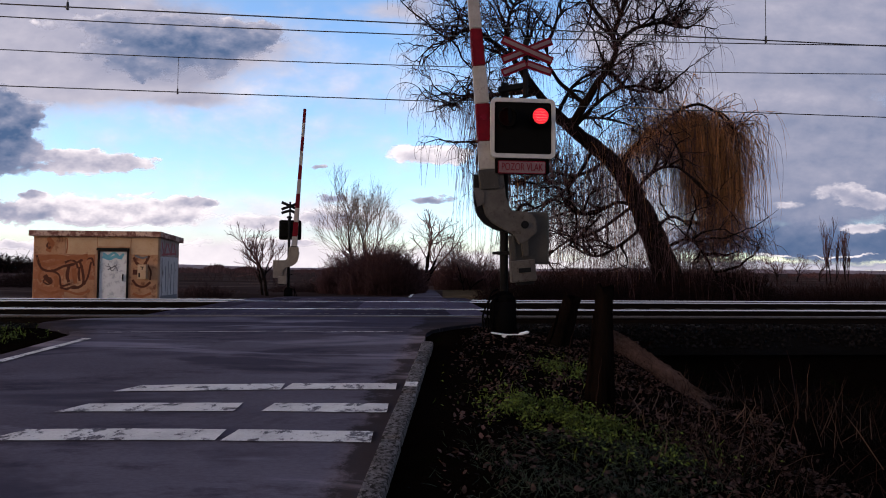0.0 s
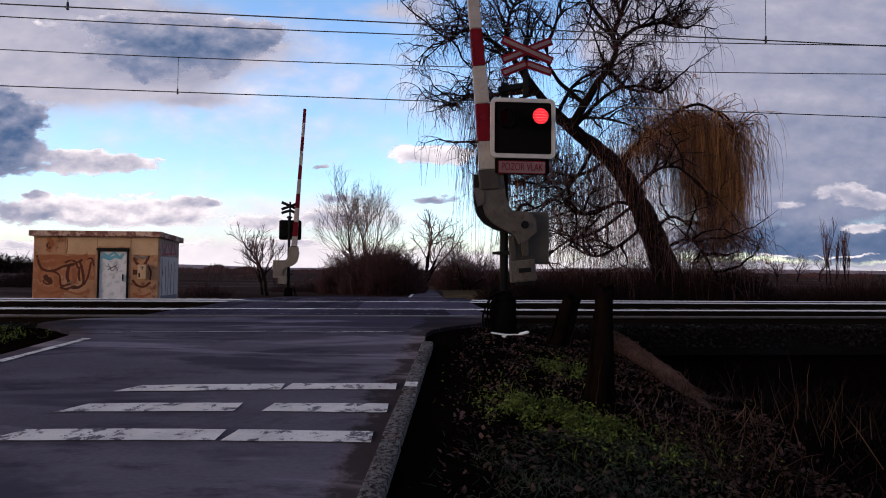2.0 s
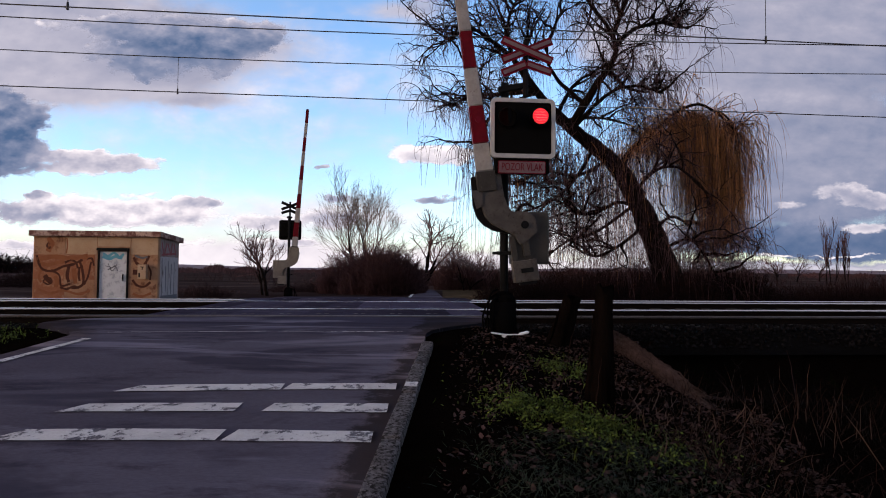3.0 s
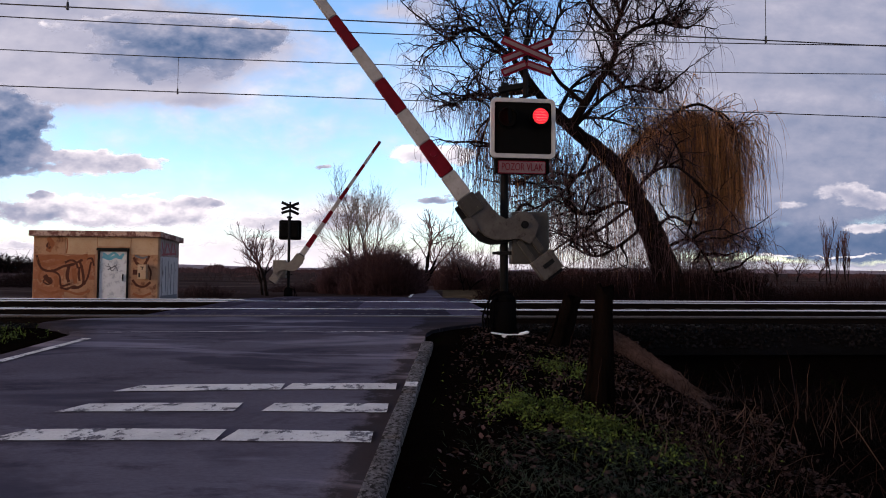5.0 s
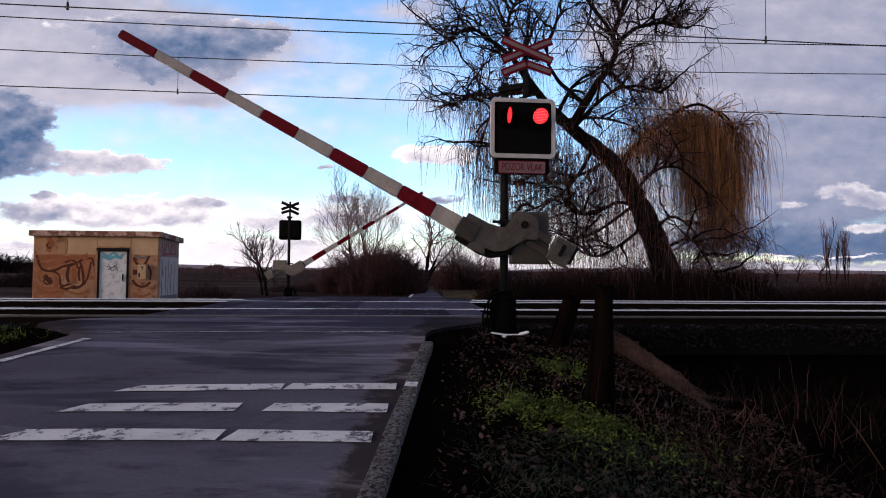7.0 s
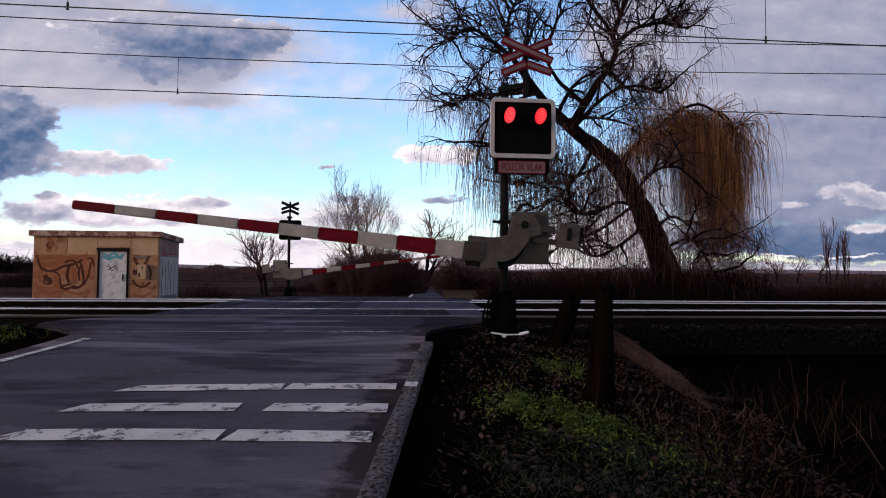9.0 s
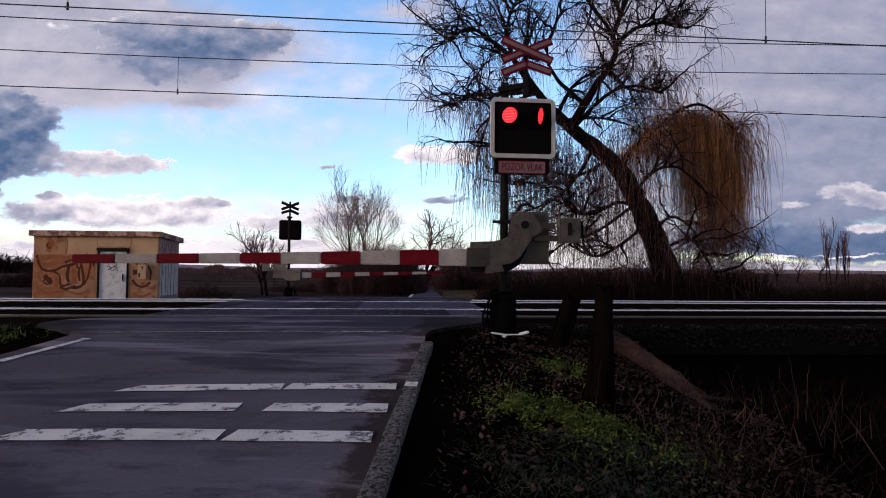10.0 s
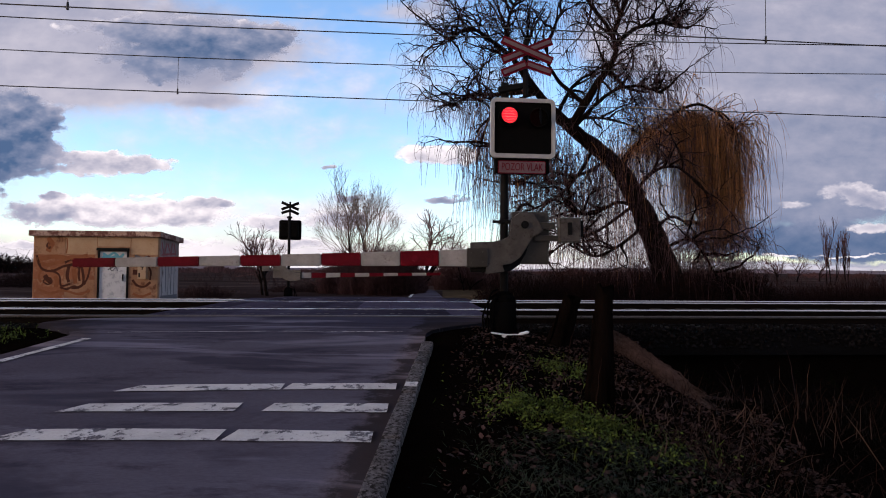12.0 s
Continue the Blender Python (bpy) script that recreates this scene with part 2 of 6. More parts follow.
SPRAYPINK = material("faded_red_spray_paint", (0.27, 0.07, 0.085), (0.2, 0.05, 0.05), 0.8, 6, 30, bumps=0, spec=0.1)
PALEPATCH = material("pale_painted_over_patch", (0.4, 0.37, 0.38), (0.28, 0.25, 0.25), 0.8, 2, 20, stain=(0.12, 0.09, 0.09), stain_at=(0.55, 0.65), bumps=0.1, stretch=(1, 1, 0.3), spec=0.1)
SPRAYGREY = material("grey_spray_paint", (0.1, 0.1, 0.115), (0.07, 0.07, 0.085), 0.8, 6, 30, bumps=0)
LAMP_ON = glowing("lit_red_lens", (1.0, 0.006, 0.02), 0.46)


# ---- building helpers ----
def finish(name, me, mat, parent=None, label="", smooth=False):
    me.materials.append(mat)
    if smooth:
        me.polygons.foreach_set("use_smooth", [True] * len(me.polygons))
    ob = new(name, me)
    ob.parent = parent
    if label:
        tagged(ob, label)
    return ob


def part(name, bm, mat, parent=None, label="", smooth=False):
    me = bpy.data.meshes.new(name)
    bmesh.ops.recalc_face_normals(bm, faces=bm.faces)
    bm.to_mesh(me)
    bm.free()
    return finish(name, me, mat, parent, label, smooth)


def thing(name, m, label, category, group="", kind=""):
    e = new(name)
    e.empty_display_size = 0.2
    e.matrix_world = m
    return tagged(e, label, category, group, kind)


def join(bm, other):
    me = bpy.data.meshes.new("tmp")
    other.to_mesh(me)
    other.free()
    bm.from_mesh(me)
    bpy.data.meshes.remove(me)
    return bm


def box(size, at=(0, 0, 0), bevel=0.008, turn=None, bm=None, segments=2):
    b = bmesh.new()
    bmesh.ops.create_cube(b, size=1.0, matrix=Matrix.Diagonal((*size, 1)))
    if bevel:
        bmesh.ops.bevel(b, geom=b.edges[:], offset=min(bevel, min(size) * 0.45), segments=segments, affect="EDGES", profile=0.6)
    m = Matrix.Translation(at)
    b.transform(m @ turn.to_4x4() if turn else m)
    return join(bm, b) if bm else b


def rod(p, q, r0, r1=None, n=14, bm=None):
    p, q = Vector(p), Vector(q)
    b = bmesh.new()
    bmesh.ops.create_cone(b, cap_ends=True, segments=n, radius1=r0, radius2=r0 if r1 is None else r1, depth=(q - p).length)
    b.transform(Matrix.Translation((p + q) / 2) @ (q - p).to_track_quat("Z", "Y").to_matrix().to_4x4())
    return join(bm, b) if bm else b


def plate(outline, y0, y1, bevel=0.006, bm=None):
    """A plate cut to an outline in x and z, from y0 to y1."""
    b = bmesh.new()
    f = b.faces.new([b.verts.new((x, y0, z)) for x, z in outline])
    out = bmesh.ops.extrude_face_region(b, geom=[f])
    bmesh.ops.translate(b, verts=[v for v in out["geom"] if isinstance(v, bmesh.types.BMVert)], vec=(0, y1 - y0, 0))
    bmesh.ops.recalc_face_normals(b, faces=b.faces)
    if bevel:
        bmesh.ops.bevel(b, geom=b.edges[:], offset=bevel, segments=2, affect="EDGES")
    return join(bm, b) if bm else b


def rounded(x0, x1, z0, z1, r, n=5):
    pts = []
    for cx, cz, a0 in ((x1 - r, z1 - r, 0), (x0 + r, z1 - r, 90), (x0 + r, z0 + r, 180), (x1 - r, z0 + r, 270)):
        for i in range(n + 1):
            a = radians(a0 + 90 * i / n)
            pts.append((cx + r * math.cos(a), cz + r * math.sin(a)))
    return pts


class Bulk:
    """Many small pieces in one mesh."""

    def __init__(self):
        self.v, self.f = [], []

    def tube(self, pts, radii, n=3):
        base = len(self.v)
        for i, p in enumerate(pts):
            d = (pts[min(i + 1, len(pts) - 1)] - pts[max(i - 1, 0)]).normalized()
            a = d.cross(Vector((0.31, 0.95, 0.05)) if abs(d.z) > 0.9 else Vector((0, 0, 1))).normalized()
            b = d.cross(a)
            for k in range(n):
                t = 2 * math.pi * k / n
                self.v.append(p + (a * math.cos(t) + b * math.sin(t)) * radii[i])
        for i in range(len(pts) - 1):
            for k in range(n):
                o, k2 = base + i * n, (k + 1) % n
                self.f.append((o + k, o + k2, o + n + k2, o + n + k))
        self.f.append(tuple(base + (len(pts) - 1) * n + k for k in range(n)))

    def blade(self, p, tip, width, bend):
        side = (tip - p).cross(bend)
        side = side.normalized() * width if side.length > 1e-6 else Vector((width, 0, 0))
        mid = (p + tip) / 2 + bend
        o = len(self.v)
        self.v += [p - side, p + side, mid + side * 0.8, mid - side * 0.8, tip]
        self.f += [(o, o + 1, o + 2, o + 3), (o + 3, o + 2, o + 4)]

    def scrap(self, p, size, normal, rng):
        """A curled leaf."""
        a = normal.orthogonal().normalized()
        a.rotate(Matrix.Rotation(rng.uniform(0, 6.28), 3, normal))
        b = normal.cross(a)
        o, w = len(self.v), size * rng.uniform(0.35, 0.6)
        up = normal * size * rng.uniform(0.1, 0.5)
        curl = normal * size * rng.uniform(-0.1, 0.35)
        self.v += [p - a * size, p - a * size * 0.4 + b * w + curl, p + a * size * 0.3 + b * w * 0.9 + curl + up * 0.5, p + a * size + up, p + a * size * 0.35 - b * w * 0.85 + curl * 0.6 + up * 0.6, p - a * size * 0.35 - b * w + curl * 0.8]
        self.f += [(o, o + 1, o + 5), (o + 1, o + 2, o + 4, o + 5), (o + 2, o + 3, o + 4)]

    def stone(self, p, r, rng):
        o = len(self.v)
        sx, sy, sz = (r * rng.uniform(0.6, 1.2) for _ in range(3))
        t = rng.uniform(0, 6.28)
        c, s = math.cos(t), math.sin(t)
        for x, y, z in ((1, 0.2, 0), (0.1, 1, 0.1), (-1, 0.1, -0.1), (-0.1, -1, 0), (0.25, 0.1, 0.9), (-0.2, -0.2, 0.8), (0, 0, -0.8)):
            self.v.append(p + Vector(((x * c - y * s) * sx, (x * s + y * c) * sy, z * sz)))
        self.f += [(o + a, o + b, o + d) for a, b, d in ((0, 1, 4), (1, 2, 5), (1, 5, 4), (2, 3, 5), (3, 0, 4), (3, 4, 5), (1, 0, 6), (2, 1, 6), (3, 2, 6), (0, 3, 6))]

    def make(self, name, mat, parent=None, label="", smooth=False):
        me = bpy.data.meshes.new(name)
        me.from_pydata(self.v, [], self.f)
        return finish(name, me, mat, parent, label, smooth)


def curve_path(ctrl, steps):
    """A smooth way through control points (Catmull-Rom)."""
    pts = [Vector(c) for c in ctrl]
    pts = [pts[0] * 2 - pts[1]] + pts + [pts[-1] * 2 - pts[-2]]
    out = []
    for i in range(1, len(pts) - 2):
        p0, p1, p2, p3 = pts[i - 1:i + 3]
        for k in range(steps):
            t = k / steps
            out.append(0.5 * (2 * p1 + (p2 - p0) * t + (2 * p0 - 5 * p1 + 4 * p2 - p3) * t * t + (3 * p1 - p0 - 3 * p2 + p3) * t ** 3))
    return out + [pts[-2]]


# ---- the ground ----
def sstep(a, b, x):
    t = min(1, max(0, (x - a) / (b - a)))
    return t * t * (3 - 2 * t)


def road_z(y):
    """The road climbs to the crossing, lies level across it and falls gently behind it."""
    if y < 7.9:
        s = 7.9 - y
        return -0.03 - 0.088 * s * s / (s + 0.35)
    return -0.03 - 0.45 * sstep(15.6, 20, y)


def road_right(y):
    if y < 15.5:
        return -0.57 + 0.0525 * min(y, 9) + 0.75 * sstep(7.3, 8.6, y)
    return 0.65 - 0.6 * sstep(15.5, 20, y) - 0.45 * sstep(23, 35, y) - 3.0 * sstep(32, 46, y)


def road_left(y):
    if y < 15.5:
        return -4.8 + 0.045 * min(y, 7) - 1.0 * sstep(7.0, 7.9, y) + 1.05 * sstep(8.5, 9.1, y)
    return -4.435 + 2.905 * sstep(15.5, 17.6, y) - 0.1 * sstep(23, 35, y) - 3.2 * sstep(33, 46, y)


def ground_z(x, y):
    v = -x * UY + y * UX
    z = road_z(y)
    far = -0.55 + 0.03 * math.sin(x * 0.15)
    near = z - 0.04
    d = x - 0.3
    if d > 0 and y < 9:                                             # bank that falls away beside the road
        near -= 0.2 * sstep(0, 2.2, d) + 0.25 * sstep(1.5, 5, d) * sstep(8, 2, v)
        ditch = sstep(2.2, 3.3, x) * sstep(5.2, 6.3, v) * sstep(8.1, 7.4, v)
        near -= 0.75 * ditch
    if x < road_left(y) - 0.2:
        near -= 0.03 * sstep(0, 4, road_left(y) - x)
    bed = -0.17
    k = sstep(7.9, 8.5, v) if abs(x + 2) > 3.4 else sstep(7.9, 8.6, v)
    z = near * (1 - k) + min(bed, near) * k
    k = sstep(16.0, 17.6, v)
    z = z * (1 - k) + far * k
    z += 0.03 * noise.noise(Vector((x * 0.9, y * 0.9, 3.1))) + 0.015 * noise.noise(Vector((x * 3, y * 3, 1)))
    if road_left(y) - 0.1 < x < road_right(y) + 0.1:
        z = min(z, road_z(y) - 0.05)
    return z


def axis(near, step, far, grow):
    out, s = [0.0], step
    while out[-1] < far:
        out.append(out[-1] + s)
        if out[-1] > near:
            s *= grow
    return out


def build_ground():
    right = axis(9, 0.16, 2600, 1.18)
    xs = [-a for a in reversed(right[1:])] + right
    back, front = axis(3, 0.4, 300, 1.5), axis(20, 0.16, 2600, 1.16)
    ys = [-a for a in reversed(back[1:])] + front
    bm_v = [(x, y, ground_z(x, y)) for y in ys for x in xs]
    n = len(xs)
    faces = [(j * n + i, j * n + i + 1, (j + 1) * n + i + 1, (j + 1) * n + i) for j in range(len(ys) - 1) for i in range(n - 1)]
    me = bpy.data.meshes.new("ground")
    me.from_pydata(bm_v, [], faces)
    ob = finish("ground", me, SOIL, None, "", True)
    me.materials.append(FIELD)
    me.materials.append(DRYGRASS)
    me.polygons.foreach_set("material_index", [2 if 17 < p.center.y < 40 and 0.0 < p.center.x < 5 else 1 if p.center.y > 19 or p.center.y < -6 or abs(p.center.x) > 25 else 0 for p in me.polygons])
    tagged(ob, "dark leaf-littered soil and brown winter fields beside the crossing", "ground", kind="structure")


build_ground()


def build_road():
    ys = [-30 + 1.0 * i for i in range(30)] + [0.25 * i for i in range(72)] + [18 + 0.8 * i for i in range(34)]
    v, f = [], []
    m = 16
    for y in ys:
        a, b = road_left(y), road_right(y)
        for i in range(m + 1):
            t = i / m
            rag = 0.04 * noise.noise(Vector((y * 1.3, i, 0))) if i in (0, m) else 0
            x = a + (b - a) * t + rag
            v.append((x, y, road_z(y) + 0.012 * math.sin(math.pi * t) + 0.004 * noise.noise(Vector((x * 0.8, y * 0.8, 0)))))
    n = m + 1
    f = [(j * n + i, j * n + i + 1, (j + 1) * n + i + 1, (j + 1) * n + i) for j in range(len(ys) - 1) for i in range(m)]
    # the edges of the slab
    for j in range(len(ys) - 1):
        for i, s in ((0, 1), (m, -1)):
            p, q = v[j * n + i], v[(j + 1) * n + i]
            o = len(v)
            v += [(p[0], p[1], p[2] - 0.12), (q[0], q[1], q[2] - 0.12)]
            f.append((j * n + i, (j + 1) * n + i, o + 1, o))
    me = bpy.data.meshes.new("road")
    me.from_pydata(v, [], f)
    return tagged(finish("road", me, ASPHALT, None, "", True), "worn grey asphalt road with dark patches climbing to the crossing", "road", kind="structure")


road = build_road()


def on_road(x, y, up=0.004):
    a, b = road_left(y), road_right(y)
    t = (x - a) / (b - a)
    return Vector((x, y, road_z(y) + 0.012 * math.sin(math.pi * min(1, max(0, t))) + 0.004 * noise.noise(Vector((x * 0.8, y * 0.8, 0))) + up))


def marking(x0, y0, x1, y1, half, skew=0.0, slant=0.0):
    """A painted bar between two places on the road."""
    n = max(4, int(math.hypot(x1 - x0, y1 - y0) / 0.12))
    v, f = [], []
    for i in range(n + 1):
        t = i / n
        x, y = x0 + (x1 - x0) * t, y0 + (y1 - y0) * t
        w = half + 0.012 * noise.noise(Vector((x * 5, y * 5, 9)))
        dx, dy = (x1 - x0), (y1 - y0)
        k = math.hypot(dx, dy)
        nx, ny = -dy / k, dx / k
        lean = skew + slant * (1 - sstep(0, 0.35, t * k)) + 0.2 * slant * sstep(k - 0.2, k, t * k) + 0.015 * noise.noise(Vector((x * 9, y * 9, 4)))
        v += [on_road(x - nx * w - lean, y - ny * w, 0.009), on_road(x + nx * w + lean, y + ny * w, 0.009)]
    f = [(2 * i, 2 * i + 2, 2 * i + 3, 2 * i + 1) for i in range(n)]
    me = bpy.data.meshes.new("road_marking")
    me.from_pydata(v, [], f)
    return tagged(finish("road_marking", me, PAINT), "worn white paint bar across the asphalt", "road marking", "painted bars on the road", "structure")


for x0, x1, y0, y1 in ((-2.57, -1.33, 4.765, 4.86), (-1.29, -0.385, 4.87, 4.92), (-2.71, -1.51, 4.28, 4.325), (-1.29, -0.405, 4.335, 4.36), (-2.8, -1.43, 3.745, 3.78), (-1.37, -0.45, 3.78, 3.79)):
    marking(x0, y0, x1, y1, 0.087 if y0 > 4.6 else 0.095, -0.012, 0.09 if x0 < -2 else 0.04)
tagged(marking(-4.1, 7.12, -0.5, 7.3, 0.007), "thin pale joint across the asphalt")
tagged(marking(-1.42, 22.6, -1.5, 33.0, 0.06), "worn white edge line of the far road")
tagged(marking(-4.6, 3.74, -4.13, 6.75, 0.05), "worn white edge line along the widening road")


def kerbstones():
    """A row of low worn concrete kerb stones."""
    rows = []
    y = -8.0
    while y < 6.3:
        ln = 0.98 if y < 5.4 else 0.5
        x = road_right(y + ln / 2) + 0.05
        b = box((0.135, ln - 0.015, 0.14), bevel=0.025)
        ob = part("kerb_stone", b, KERB)
        ob.matrix_world = pose(x, y + ln / 2, road_z(y + ln / 2) - 0.05, math.degrees(math.atan(0.083)), random.uniform(-2, 2), -3 + random.uniform(-0.6, 0.6))
        tagged(ob, "worn grey concrete kerb stone along the road edge", "kerb stone", "kerb stones along the road")
        y += ln


kerbstones()


def kerb_paint():
    """The far bar runs on over the kerb as a worn patch."""
    x = road_right(4.94) + 0.05
    b = box((0.105, 0.13, 0.004), (0, 0, 0), 0.001)
    ob = part("road_marking", b, PAINT)
    ob.matrix_world = pose(x, 4.94, road_z(4.94) + 0.023, math.degrees(math.atan(0.083)), 0, -3)
    tagged(ob, "worn white paint over the kerb stone", "road marking", "painted bars on the road", "structure")


kerb_paint()

# ---- the tracks ----
BEDZ = -0.15


def track_bed():
    v, f = [], []
    us = [-90 + 3 * i for i in range(61)]
    prof = [(7.75, -0.42), (8.35, BEDZ - 0.02), (9.3, BEDZ), (12.0, BEDZ - 0.05), (14.8, BEDZ), (15.9, BEDZ - 0.02), (16.9, -0.6)]
    for u in us:
        for w, z in prof:
            v.append(trk(u, w + 0.08 * noise.noise(Vector((u, w, 0))), z))
    n = len(prof)
    f = [(j * n + i, (j + 1) * n + i, (j + 1) * n + i + 1, j * n + i + 1) for j in range(len(us) - 1) for i in range(n - 1)]
    me = bpy.data.meshes.new("ballast")
    me.from_pydata(v, [], f)
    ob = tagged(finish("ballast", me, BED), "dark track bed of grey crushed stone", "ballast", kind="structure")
    bulk, rng = Bulk(), random.Random(5)
    for _ in range(9000):
        w = rng.uniform(7.9, 9.2) if rng.random() < 0.75 else rng.uniform(9.4, 10.7)
        u = rng.uniform(-12, 13)
        p = trk(u, w, 0)
        if -4.7 < p.x < 0.8:
            continue
        z = BEDZ if w > 8.35 else -0.42 + 0.25 * (w - 7.75) / 0.6
        bulk.stone(Vector((p.x, p.y, z + 0.01)), rng.uniform(0.018, 0.045), rng)
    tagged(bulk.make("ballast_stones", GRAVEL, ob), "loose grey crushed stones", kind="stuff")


track_bed()


def rails():
    prof = [(-0.07, -0.16), (0.07, -0.16), (0.07, -0.148), (0.012, -0.125), (0.01, -0.04), (0.036, -0.035), (0.038, -0.02), (0.022, 0), (-0.022, 0), (-0.038, -0.02), (-0.036, -0.035), (-0.01, -0.04), (-0.012, -0.125), (-0.07, -0.148)]
    n = len(prof)

    def strip(name, ids, mat):
        v = [(u, *prof[k]) for u in (-90, 90) for k in ids]
        m = len(ids)
        f = [(k, (k + 1) % m, m + (k + 1) % m, m + k) for k in range(m)] + [tuple(range(m)), tuple(range(m, 2 * m))]
        me = bpy.data.meshes.new(name)
        me.from_pydata(v, [], f)
        me.materials.append(mat)
        return me

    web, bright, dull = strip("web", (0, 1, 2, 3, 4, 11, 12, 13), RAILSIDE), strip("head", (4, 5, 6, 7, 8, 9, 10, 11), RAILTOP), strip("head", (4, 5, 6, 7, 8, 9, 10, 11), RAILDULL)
    for w, z in ((9.3, -0.004), (10.8, 0), (13.3, 0), (14.8, -0.035)):
        th = thing("rail", Matrix.Translation(trk(0, w, z)) @ pose(0, 0, 0, 0, 0, TILT), "rusty steel rail with a worn bright head", "rail", "rails of the two tracks")
        for name, me in (("web", web), ("head", dull if w < 10 else bright)):
            new(name, me).parent = th
    b = box((0.24, 2.5, 0.2), bevel=0.02)
    first = part("sleeper", b, SLEEPER)
    tagged(first, "grey concrete sleeper sunk in the ballast", "sleeper", "sleepers under the rails")
    first.matrix_world = Matrix.Translation(trk(1.0, 10.05, BEDZ - 0.085)) @ pose(0, 0, 0, 0, 0, TILT)
    for c in (10.05, 14.05):
        for i in range(-28, 34):
            u = 1.0 + 0.62 * i
            x = trk(u, c, 0).x
            if -4.8 < x < 0.9 or (i == 0 and c < 12):
                continue
            copy_thing(first, Matrix.Translation(trk(u, c, BEDZ - 0.085)) @ pose(0, 0, 0, 0, 0, TILT))


rails()


def crossing_deck():
    """Dark panels between and beside the rails, each with two pairs of lifting holes."""
    deck = thing("crossing_deck", Matrix.Identity(4), "dark rubber panels laid level between the rails", "crossing deck", kind="structure")
    for w0, w1 in ((9.37, 10.73), (10.86, 13.24), (13.37, 14.73)):
        span = w1 - w0
        b = box((0.596, span, 0.12), bevel=0.006)
        for s in (-0.06, 0.06):
            for e in (-0.32, 0.32):
                box((0.07, 0.035, 0.006), (s, e * span, 0.0605), 0.002, bm=b)
        for fc in b.faces:
            fc.material_index = 1 if fc.calc_center_median().z > 0.0604 else 0
        me = bpy.data.meshes.new("panel")
        b.to_mesh(me)
        b.free()
        me.materials.append(PANEL)
        me.materials.append(LIGHTSTEEL)
        for i in range(9):
            u = -4.4 + 0.6 * i + (w0 + w1) / 2 * UY
            ob = new("panel", me)
            ob.parent = deck
            ob.matrix_world = Matrix.Translation(trk(u, (w0 + w1) / 2, -0.062 + 0.003 * random.uniform(-1, 1))) @ pose(0, 0, 0, 0, 0, TILT)


crossing_deck()


def overhead():
    """Contact and carrying wires over both tracks, with their droppers."""
    spans = (("contact_wire", 10.05, 5.0715, -0.0097, 0.0, 0.011), ("feeder_wire", 12.2, 5.751, 0.0057, 0.00114, 0.011), ("carrying_wire", 14.05, 5.7435, 0.0063, 0.00096, 0.011), ("contact_wire", 14.05, 4.883, -0.007, 0.0, 0.012))
    for name, w, z, slope, sag, r in spans:
        b = Bulk()
        b.tube([trk(u, w, z + slope * u + sag * (u - 1.8) ** 2) for u in range(-40, 41, 2)], [r] * 41, 6)
        tagged(b.make(name, WIRE, None, "", True), "thin dark overhead wire above the railway track", "overhead wire", "overhead wires")
    for u, w, z0, z1 in ((-5.68, 10.05, 5.13, 6.6), (0.7, 10.05, 5.065, 6.6), (6.66, 10.05, 5.01, 6.6), (-5.37, 14.05, 4.92, 5.76)):
        b = Bulk()
        b.tube([trk(u, w, z0 - 0.03), trk(u, w, z1)], [0.006, 0.006], 5)
        b.tube([trk(u, w, z0 - 0.05), trk(u, w, z0 + 0.08)], [0.022, 0.018], 6)
        tagged(b.make("dropper", WIRE), "thin vertical dropper clamped to the overhead wire", "dropper", "droppers of the overhead wires")
    b = Bulk()
    b.tube([trk(u, 10.05, 6.6 + 0.0009 * u * u) for u in range(-60, 61, 4)], [0.01] * 31, 6)
    tagged(b.make("carrying_wire", WIRE, None, "", True), "thin dark overhead wire above the railway track", "overhead wire", "overhead wires")


overhead()
# ---- the barriers with their warning signals ----
PX = 1 / 135.0


BOOM_SIDE = {True: -0.17, False: 0.18}      # the boom stands before its drive box on the near mast, behind it on the far one


